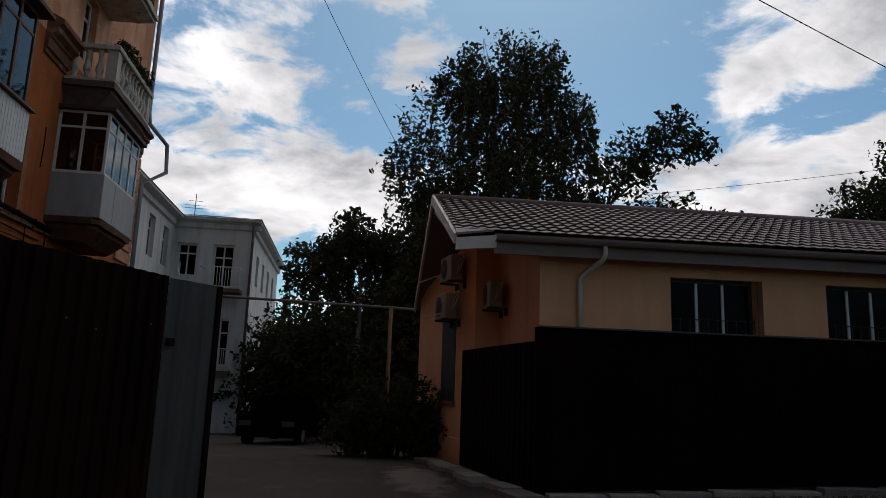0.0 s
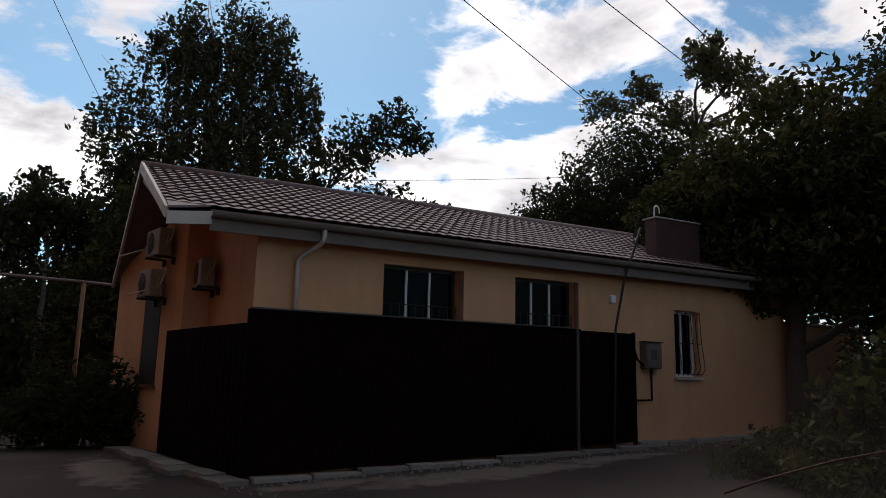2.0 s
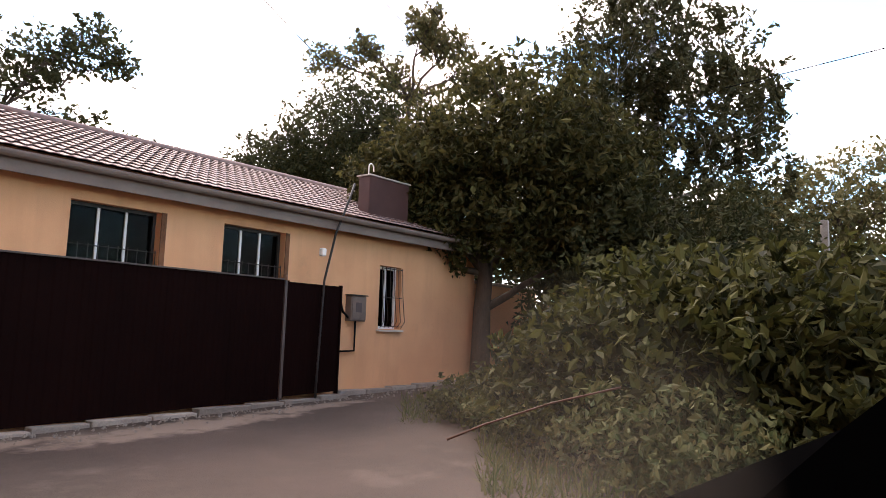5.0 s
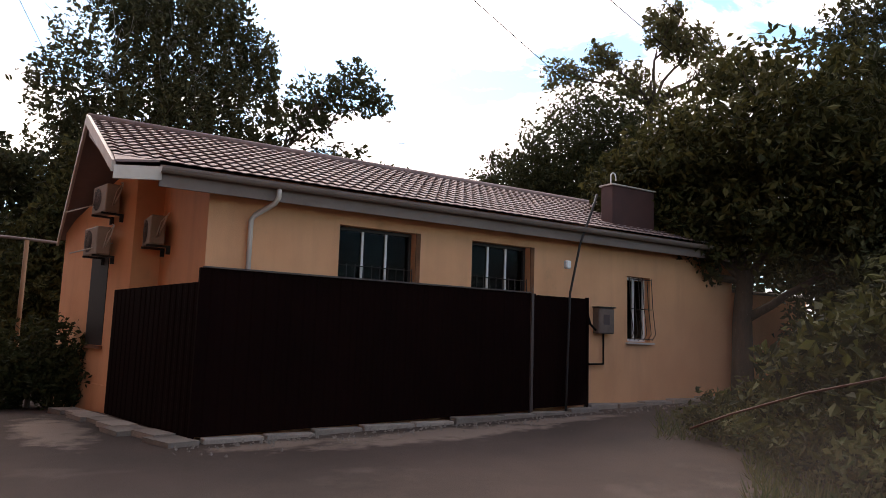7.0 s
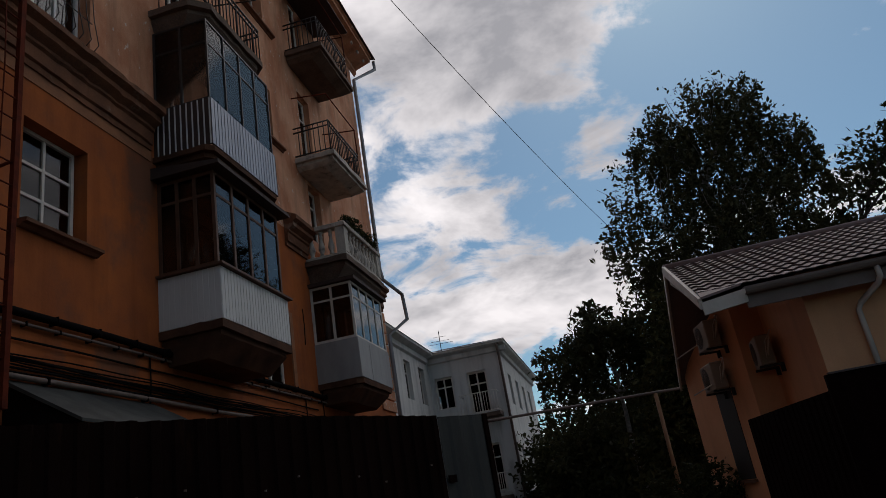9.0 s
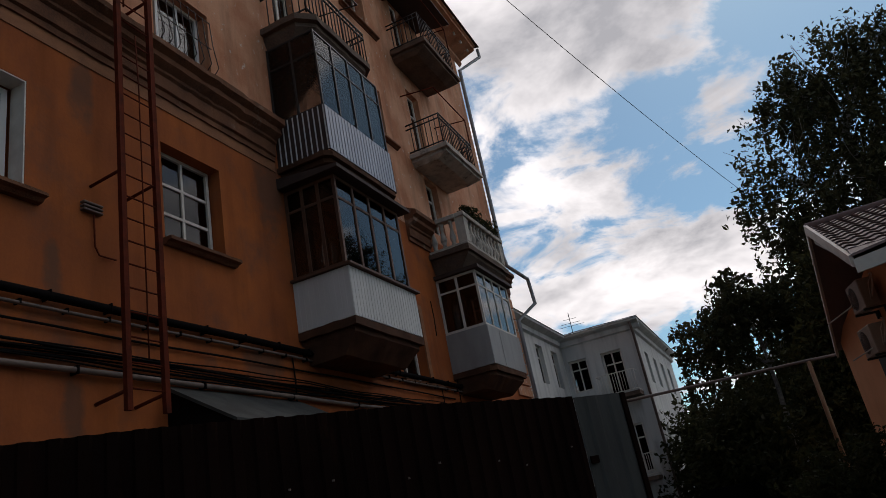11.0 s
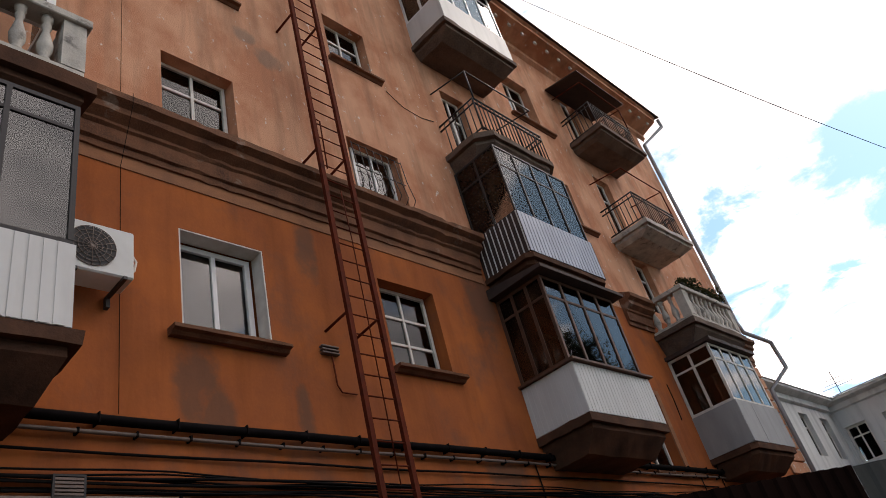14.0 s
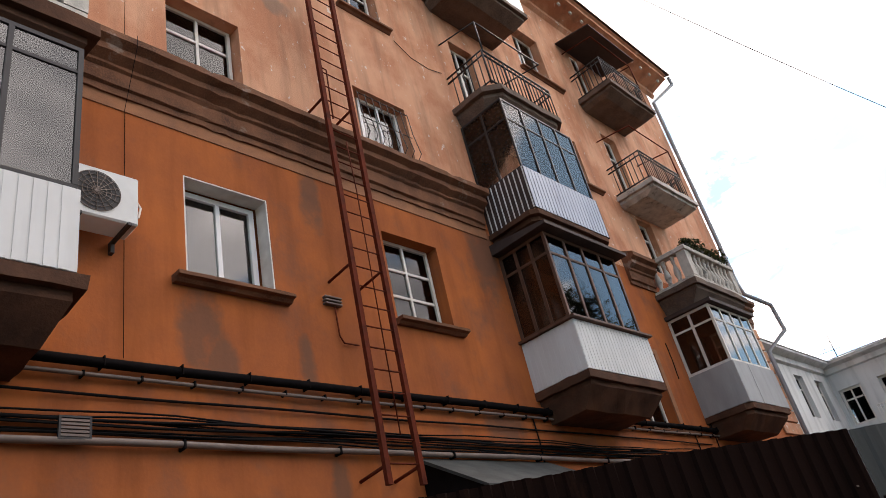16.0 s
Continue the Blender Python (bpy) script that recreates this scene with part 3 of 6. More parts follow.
    # back slope, verge boards, ridge cap, soffit
    bm = bmesh.new()
    prism(bm, [(RIDGE_N, RIDGE_Z + 0.03), (17.6, 3.25), (17.6, 3.18), (RIDGE_N, RIDGE_Z - 0.04)], left, 14.8)
    part("back_roof", bm, M_TILE, house)
    bm = bmesh.new()
    prism(bm, [(EAVE_N - 0.25, EAVE_Z - 0.10), (RIDGE_N, RIDGE_Z + 0.065), (RIDGE_N, RIDGE_Z - 0.12), (EAVE_N - 0.25, EAVE_Z - 0.24)], left - 0.05, left + 0.0)
    part("verge_board", bm, M_FASCIA, house, "pale verge board")
    bm = bmesh.new()
    prism(bm, [(RIDGE_N, RIDGE_Z + 0.065), (17.7, 3.2), (17.7, 3.06), (RIDGE_N, RIDGE_Z - 0.10)], left - 0.05, left)
    part("verge_board", bm, M_FASCIA, house)
    bm = bmesh.new()
    tube(bm, [(left - 0.03, RIDGE_N, RIDGE_Z + 0.015), (14.8, RIDGE_N, RIDGE_Z + 0.015)], 0.075, seg=10)
    part("ridge_cap", bm, M_TILE, house)
    bm = bmesh.new()
    poly_prism(bm, [(left, EAVE_N + 0.05), (14.6, EAVE_N + 0.05), (14.6, W_N), (2.52, W_N), (2.52, 13.3), (left, 13.3)],
               [3.28, 3.28, 3.30, 3.30, 4.45, 4.45], [3.32, 3.32, 3.42, 3.42, 4.55, 4.55])
    part("soffit", bm, M_GUTTER, house)
    # gutter: an open half round along the eave
    bm = bmesh.new()
    prof = [(EAVE_N - 0.07 + 0.075 * math.cos(a), 3.37 + 0.085 * math.sin(a)) for a in [math.pi + math.pi * k / 8 for k in range(9)]]
    prof += [(EAVE_N - 0.07 + 0.066 * math.cos(a), 3.37 + 0.076 * math.sin(a)) for a in [2 * math.pi - math.pi * k / 8 for k in range(9)]]
    prism(bm, prof, 1.74, 14.7)
    part("gutter", bm, M_GUTTER, house, "brown half-round eaves gutter")
    part("fascia", boxes((1.74, 14.7, EAVE_N + 0.012, EAVE_N + 0.05, 3.13, 3.40)), M_GUTTER, house)
    bm = bmesh.new()
    tube(bm, [(3.42, EAVE_N - 0.06, 3.31), (3.42, EAVE_N - 0.06, 3.17), (3.39, EAVE_N, 3.10), (3.20, W_N - 0.06, 2.96), (3.14, W_N - 0.06, 2.88), (3.14, W_N - 0.06, 1.2)], 0.038, seg=10)
    part("downpipe", bm, M_FASCIA, house, "pale rain downpipe with an offset elbow")
    # windows
    for x0, x1, z0, z1 in holes[:2]:
        w = window(house, x0, x1, z0, z1, W_N + 0.14, M_DARKFRAME, "three", glass=GLASS_DARK, frame=0.05, bar_mat=M_PVC, label="white three-part plastic window behind bars")
        grille(w, x0 + 0.02, x1 - 0.02, z0 + 0.02, z1 - 0.55, W_N + 0.06, 10)
        part("reveal", boxes((x1 + 0.002, x1 + 0.09, W_N - 0.02, W_N - 0.003, z0, z1 + 0.0)), M_MOULD, w)
    x0, x1, z0, z1 = holes[2]
    w = window(house, x0, x1, z0, z1, W_N + 0.14, M_PVC, "two", glass=GLASS_DARK, frame=0.05, label="narrow white window behind bars")
    grille(w, x0 + 0.02, x1 + 0.0, z0 + 0.02, z1 - 0.02, W_N - 0.04, 6, 0.1)
    part("sill", boxes((x0 - 0.05, x1 + 0.06, W_N - 0.07, W_N - 0.002, z0 - 0.05, z0 - 0.015)), M_FASCIA, w)
    # window in the gable end, deep in its reveal
    e = Vector((1.24 - 2.03, 17.3 - 13.30, 0)).normalized()
    side = Vector((-e.y, e.x, 0))
    p0 = Vector((2.03, 13.30, 0)) + e * 1.15
    bm = bmesh.new()
    a, b = p0 + side * 0.012, p0 + e * 0.95 + side * 0.012
    poly_prism(bm, [a.xy, b.xy, (b - side * 0.05).xy, (a - side * 0.05).xy], 1.08, 2.75)
    gw = part("gable_window", bm, M_DARKFRAME, house, "tall dark window in the gable end")
    bm = bmesh.new()
    a, b = p0 - e * 0.05 + side * 0.06, p0 + e * 1.0 + side * 0.06
    poly_prism(bm, [a.xy, b.xy, (b - side * 0.06).xy, (a - side * 0.06).xy], 1.02, 1.07)
    part("sill", bm, M_MOULD, gw)
    # brown clad flue box on the roof
    fl = part("flue_box", boxes((11.0, 12.3, 10.40, 10.72, 3.5, 4.44), bevel=0.015), M_FLUE, house, "brown metal-clad chimney box")
    part("cap", boxes((10.97, 12.33, 10.37, 10.75, 4.441, 4.465)), M_FASCIA, fl)
    # unseen floor and inner leaf, coloured dark so that the rooms stay dim
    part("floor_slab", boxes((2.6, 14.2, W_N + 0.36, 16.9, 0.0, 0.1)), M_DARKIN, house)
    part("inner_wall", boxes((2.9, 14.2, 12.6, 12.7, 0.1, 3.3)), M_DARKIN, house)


build_house()


# ---- apartment house ----
F_X = -6.5
APT = framed(thing("apartment_building", (0, 0, 0), 0, "five-storey orange rendered apartment block with balconies and moulded cornice", "building"), BLOCK_FRAME)
Y_END = 21.9
A_HOLES = [(3.58, 4.76, 5.73, 7.23, "pvc"), (6.80, 8.00, 5.78, 7.34, "old"), (13.2, 14.5, 4.45, 6.25, "stair"), (13.2, 14.5, 7.62, 9.1, "skip")]
B_HOLES = [(3.42, 4.58, 9.13, 10.52, "old2"), (6.79, 8.02, 9.12, 10.45, "barred"), (13.2, 14.5, 10.95, 12.42, "stair"),
           (3.40, 4.65, 12.62, 14.05, "old2"), (6.85, 7.92, 12.62, 13.98, "old2"), (13.2, 14.45, 14.5, 16.15, "stair"),
           (3.40, 4.65, 15.95, 17.35, "old2"), (6.85, 7.98, 15.95, 17.35, "old2"), (0.3, 1.4, 12.0, 14.2, "pvc2")]
DOORS_LO = [(10.2, 11.9, 5.0, 7.3), (16.6, 18.2, 5.0, 7.3), (0.0, 1.6, 5.0, 7.3)]
DOORS_HI = [(10.1, 10.9, 8.9, 10.6), (16.5, 17.3, 8.9, 10.6), (10.1, 10.9, 11.3, 13.6), (16.4, 17.2, 11.3, 13.6), (10.1, 10.9, 14.9, 17.1), (16.4, 17.2, 14.9, 17.1)]


def cornice_profile(z, k=1.0):
    return [(0.0, z), (-0.05 * k, z), (-0.05 * k, z + 0.10), (-0.09 * k, z + 0.12), (-0.09 * k, z + 0.34), (-0.13 * k, z + 0.37), (-0.13 * k, z + 0.42),
            (-0.24 * k, z + 0.50), (-0.24 * k, z + 0.60), (-0.34 * k, z + 0.66), (-0.34 * k, z + 0.76), (-0.26 * k, z + 0.80), (0.0, z + 0.93)]


def build_apartment_shell():
    lo = [h[:4] for h in A_HOLES if h[4] != "skip"] + DOORS_LO
    hi = [h[:4] for h in B_HOLES] + DOORS_HI
    part("lower_wall", wall_mesh(-9, Y_END, 4.62, 8.6, 0, 0.45, lo), M_ORANGE, APT, "deep orange render with grey damp stains")
    part("base_wall", wall_mesh(-9, Y_END, -0.5, 4.62, -0.035, 0.45, [h[:4] for h in A_HOLES if h[2] < 4.62]), M_ORANGE, APT)
    part("upper_wall", wall_mesh(-9, Y_END, 8.6, 18.55, 0, 0.45, hi), M_PEACH, APT, "lighter peach render, flaking in places")
    part("side_wall", boxes((Y_END - 0.45, Y_END, 0.45, 13, -0.5, 18.55)), M_PEACH, APT)
    part("side_wall", boxes((-9, -8.55, 0.45, 13, -0.5, 18.55)), M_PEACH, APT)
    part("back_wall", boxes((-9, Y_END, 13, 13.4, -0.5, 18.55)), M_PEACH, APT)
    # unseen floors and partitions, added in the dark tone to keep windows dim
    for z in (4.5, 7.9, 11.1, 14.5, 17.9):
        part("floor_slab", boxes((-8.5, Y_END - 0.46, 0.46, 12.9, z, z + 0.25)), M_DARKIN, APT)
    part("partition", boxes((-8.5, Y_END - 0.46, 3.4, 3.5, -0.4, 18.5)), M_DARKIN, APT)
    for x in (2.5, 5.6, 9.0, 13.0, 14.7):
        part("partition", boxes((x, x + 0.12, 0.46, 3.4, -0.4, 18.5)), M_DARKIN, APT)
    # cornice between the second and third floors
    for x0, x1 in ((-9, 9.5), (12.15, 12.9), (14.7, 15.9), (18.5, Y_END)):
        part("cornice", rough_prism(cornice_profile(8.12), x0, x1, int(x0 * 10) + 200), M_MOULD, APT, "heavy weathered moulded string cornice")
    part("string_band", boxes((-9, 9.5, -0.015, -0.001, 7.92, 8.12)), M_BAND, APT)
    # eaves cornice, dentils and roof edge
    bm = rough_prism([(0, 17.9), (-0.12, 18.0), (-0.12, 18.15), (-0.5, 18.3), (-0.72, 18.36), (-0.72, 18.5), (-0.8, 18.55), (0, 18.75)], -9, Y_END + 0.5, 7, 0.3, 0.012)
    part("top_cornice", bm, M_PEACH, APT)
    bm = bmesh.new()
    prism(bm, [(-0.86, 18.60), (-0.86, 18.56), (6.5, 20.6), (13.9, 18.6), (13.9, 18.66), (6.5, 20.68)], -9.3, Y_END + 0.7)
    part("roof", bm, M_BROOF, APT, "dark sheet-metal pitched roof")
    x = 9.0
    while x < Y_END + 0.3:
        part("dentil", boxes((x, x + 0.10, -0.56, -0.50, 18.20, 18.30)), M_WHITEPAINT, APT)
        x += 0.62
    # bay quoins near the far corner
    for k in range(9):
        part("quoin", boxes((20.6, Y_END + 0.03, -0.05, -0.002, 4.7 + k * 0.38, 5.03 + k * 0.38), bevel=0.01), M_PEACH, APT)


build_apartment_shell()


def build_apartment_windows():
    for x0, x1, z0, z1, kind in A_HOLES + B_HOLES:
        if kind == "pvc":
            w = window(APT, x0 + 0.06, x1 - 0.06, z0, z1 - 0.05, 0.24, M_PVC, "two", sill=(x0 - 0.18, x1 + 0.17, -0.18), frame=0.075, label="white two-leaf plastic window with net curtain", curtain=True)
            part("reveal", boxes((x0 + 0.001, x0 + 0.02, 0.004, 0.24, z0, z1 - 0.02), (x1 - 0.02, x1 - 0.001, 0.004, 0.24, z0, z1 - 0.02), (x0 + 0.001, x1 - 0.001, 0.004, 0.24, z1 - 0.02, z1 - 0.001)), M_WHITEPAINT, w)
        elif kind == "pvc2":
            window(APT, x0, x1, z0, z1, 0.05, M_PVC, "two", frame=0.09, label="white plastic balcony window")
        elif kind == "old":
            window(APT, x0 + 0.03, x1 - 0.03, z0, z1, 0.20, M_WHITEPAINT, "six", glass=GLASS_DULL, sill=(x0 - 0.05, x1 + 0.17, -0.16), frame=0.055, label="old white-painted wooden window", curtain=True)
        elif kind == "old2":
            window(APT, x0 + 0.03, x1 - 0.03, z0, z1, 0.20, M_WHITEPAINT, "cross", glass=GLASS_DULL, sill=(x0 - 0.06, x1 + 0.2, -0.12) if z0 > 10 else None, frame=0.055, label="old wooden window with peeling white paint")
        elif kind == "barred":
            w = window(APT, x0 + 0.25, x1 - 0.03, z0, z1, 0.20, M_PVC, "two", frame=0.06, label="white window behind a bulging iron grille")
            grille(w, x0 + 0.05, x1 + 0.0, z0 + 0.02, z1 - 0.15, -0.04, 8, 0.12)
        elif kind == "stair":
            window(APT, x0 + 0.03, x1 - 0.03, z0, z1, 0.20, M_WHITEPAINT, "cross", glass=GLASS_DULL, sill=(x0 - 0.1, x1 + 0.55, -0.12), frame=0.055, label="staircase window with white wooden frame")
            w = part("surround", boxes((x1 + 0.002, x1 + 0.16, -0.03, -0.002, z0, z1 + 0.12), (x0 - 0.16, x1 + 0.002, -0.03, -0.002, z1 + 0.002, z1 + 0.12)), M_BAND if z0 < 8 else M_PEACH, APT)
    for x0, x1, z0, z1 in DOORS_HI:
        w = window(APT, x0 + 0.02, x1 - 0.02, z0, z1, 0.16, M_WHITEPAINT, "tall", glass=GLASS_DULL, frame=0.07, label="glazed balcony door with white frame")
    for x0, x1, z0, z1 in DOORS_LO:
        window(APT, x0 + 0.02, x1 - 0.02, z0, z1, 0.16, M_WOODBROWN, "three", glass=GLASS_DULL, frame=0.07, label="brown balcony door and window")


build_apartment_windows()


# ---- balconies: parts of the block, front at 1.1 m from the wall ----
def slab(parent, x0, x1, z, out=1.1, chamfer=0.25, thick=0.14, corbel=0.32, mat=None):
    plan = [(x0, 0.0), (x0, -out + chamfer), (x0 + chamfer, -out), (x1 - chamfer, -out), (x1, -out + chamfer), (x1, 0.0)] if chamfer else [(x0, 0), (x0, -out), (x1, -out), (x1, 0)]
    bm = bmesh.new()
    poly_prism(bm, plan, z - thick, z)
    n = len(plan)
    cx = (x0 + x1) / 2
    low = [(cx + (x - cx) * 0.93, y * 0.93) for x, y in plan]
    base = [(cx + (x - cx) * 0.84, y * 0.66) for x, y in plan]
    a = [bm.verts.new((x, y, z - thick)) for x, y in low]
    b = [bm.verts.new((x, y, z - thick - 0.09)) for x, y in low]
    c = [bm.verts.new((x, y, z - thick - corbel)) for x, y in base]
    for p, q in ((a, b), (b, c)):
        for i in range(n):
            bm.faces.new((p[i], p[(i + 1) % n], q[(i + 1) % n], q[i]))
    bm.faces.new(c)
    long_edges = [e for e in bm.edges if e.calc_length() > 0.5]
    bmesh.ops.subdivide_edges(bm, edges=long_edges, cuts=8, use_grid_fill=True)
    for v in bm.verts:
        if v.co.y < -0.05:
            v.co += Vector((noise.noise(v.co * 5.0), noise.noise(v.co * 5.0 + Vector((9, 0, 0))), noise.noise(v.co * 5.0 + Vector((0, 9, 0))))) * 0.022
    bmesh.ops.recalc_face_normals(bm, faces=bm.faces)
    return part("slab", bm, mat or M_SLAB, parent, "chipped dark-toned concrete slab")


def ribbed_panel(parent, x0, x1, z0, z1, out, mat, ribs=0.1, depth=0.012, side_mat=None, name="panel", label="", back=None, side_rib=0.82):
    """Cladding round three sides with raised vertical ribs."""
    p = part(name, boxes((x0, x1, -out, -out + 0.03, z0, z1), (x0, x0 + 0.03, -out + 0.03, 0, z0, z1), (x1 - 0.03, x1, -out + 0.03, 0, z0, z1)), back or mat, parent, label)
    if ribs:
        n = int((x1 - x0) / ribs)
        for i in range(n):
            x = x0 + 0.01 + i * ribs
            part("rib", boxes((x, x + ribs * 0.82, -out - depth, -out - 0.001, z0 + 0.004, z1 - 0.004)), mat, p)
        n = int(out / ribs)
        for i in range(n):
            y = -out + 0.01 + i * ribs
            part("rib", boxes((x0 - depth, x0 - 0.001, y, y + ribs * side_rib, z0 + 0.004, z1 - 0.004)), side_mat or mat, p)
    return p


def glazing(parent, x0, x1, z0, z1, out, mat, front=4, side=2, transom=0.68, t=0.045, glass=GLASS):
    """A glazed enclosure on three sides."""
    def ring(z):
        return boxes((x0, x1, -out, -out + t, z, z + t), (x0, x0 + t, -out + t, 0, z, z + t), (x1 - t, x1, -out + t, 0, z, z + t))

    fr = part("glazing_frame", ring(z0), mat, parent)
    part("head_rail", ring(z1 - t), mat, fr)
    zt = z0 + (z1 - z0) * transom
    part("transom", boxes((x0 + 0.001, x1 - 0.001, -out + 0.003, -out + t - 0.003, zt, zt + t * 0.8), (x0 + 0.003, x0 + t - 0.003, -out + t, 0, zt, zt + t * 0.8)), mat, fr)
    xs = [x0 + (x1 - t - x0) * i / front for i in range(front + 1)]
    for x in xs:
        part("post", boxes((x, x + t, -out - 0.004, -out + t - 0.006, z0 + t, z1 - t)), mat, fr)
    for a, b in zip(xs, xs[1:]):
        for c, d in ((z0 + t, zt), (zt + t * 0.8, z1 - t)):
            part("pane", boxes((a + t, b, -out + 0.016, -out + 0.022, c, d)), glass, fr).visible_shadow = False
    ys = [-out + t + (out - t) * i / side for i in range(side + 1)]
    for y in ys[1:]:
        part("post", boxes((x0 - 0.003, x0 + t - 0.006, y - t, y, z0 + t, z1 - t)), mat, fr)
    for a, b in zip(ys, ys[1:]):
        for c, d in ((z0 + t, zt), (zt + t * 0.8, z1 - t)):
            part("pane", boxes((x0 + 0.016, x0 + 0.022, a, b - t, c, d)), glass, fr).visible_shadow = False
            part("pane", boxes((x1 - 0.022, x1 - 0.016, a, b - t, c, d)), glass, fr).visible_shadow = False
    return fr


def iron_railing(parent, x0, x1, z, out, h=0.95, mat=None, step=0.13):
    mat = mat or M_DARKFRAME
    rail = part("railing", tubes(*[([(x0, 0, z + k), (x0, -out, z + k), (x1, -out, z + k), (x1, 0, z + k)], 0.024) for k in (0.08, h - 0.14, h)], seg=6), mat, parent, "wrought-iron balcony railing")
    n = int((x1 - x0) / step)
    for i in range(n + 1):
        x = x0 + (x1 - x0) * i / n
        part("baluster", tubes(([(x, -out, z), (x, -out, z + h)], 0.013 if i % 5 else 0.022), seg=5), mat, rail)
    n = int(out / step)
    for i in range(1, n + 1):
        for x in (x0, x1):
            part("baluster", tubes(([(x, -out * i / n, z), (x, -out * i / n, z + h)], 0.013), seg=5), mat, rail)
    return rail


def turned_baluster(parent, x, y, z, h, r=0.085):
    prof = [(0.75, 0), (0.75, 0.07), (0.5, 0.1), (0.95, 0.26), (1.0, 0.36), (0.62, 0.56), (0.42, 0.68), (0.5, 0.74), (0.62, 0.8), (0.45, 0.86), (0.75, 0.92), (0.75, 1.0)]
    bm = bmesh.new()
    seg = 10
    rings = [[bm.verts.new((x + r * k * math.cos(2 * math.pi * i / seg), y + r * k * math.sin(2 * math.pi * i / seg), z + h * v)) for i in range(seg)] for k, v in prof]
    for a, b in zip(rings, rings[1:]):
        for i in range(seg):
            bm.faces.new((a[i], a[(i + 1) % seg], b[(i + 1) % seg], b[i])).smooth = True
    bm.faces.new(rings[0][::-1])
    bm.faces.new(rings[-1])
    return part("baluster", bm, M_BALUSTER, parent)


def stone_balustrade(parent, x0, x1, z, out, h=0.85):
    rail = part("balustrade", boxes((x0 - 0.05, x1 + 0.05, -out - 0.05, -out + 0.2, z + h - 0.12, z + h), (x0 - 0.05, x0 + 0.2, -out + 0.2, 0, z + h - 0.12, z + h), (x1 - 0.2, x1 + 0.05, -out + 0.2, 0, z + h - 0.12, z + h),
                                    (x0, x1, -out, -out + 0.16, z, z + 0.1), (x0, x0 + 0.16, -out + 0.16, 0, z, z + 0.1), (x1 - 0.16, x1, -out + 0.16, 0, z, z + 0.1), bevel=0.012), M_BALUSTER, parent, "stained plaster balustrade with turned balusters")
    for x in (x0, x1 - 0.24):
        part("pier", boxes((x, x + 0.24, -out - 0.006, -out + 0.23, z + 0.1, z + h - 0.12)), M_BALUSTER, rail)
    n = max(2, int((x1 - x0 - 0.5) / 0.24))
    for i in range(n):
        turned_baluster(rail, x0 + 0.25 + (x1 - x0 - 0.5) * (i + 0.5) / n, -out + 0.08, z + 0.1, h - 0.22)
    n = max(2, int((out - 0.3) / 0.24))
    for i in range(n):
        for x in (x0 + 0.08, x1 - 0.08):
            turned_baluster(rail, x, -out + 0.26 + (out - 0.3) * (i + 0.5) / n, z + 0.1, h - 0.22)
    return rail


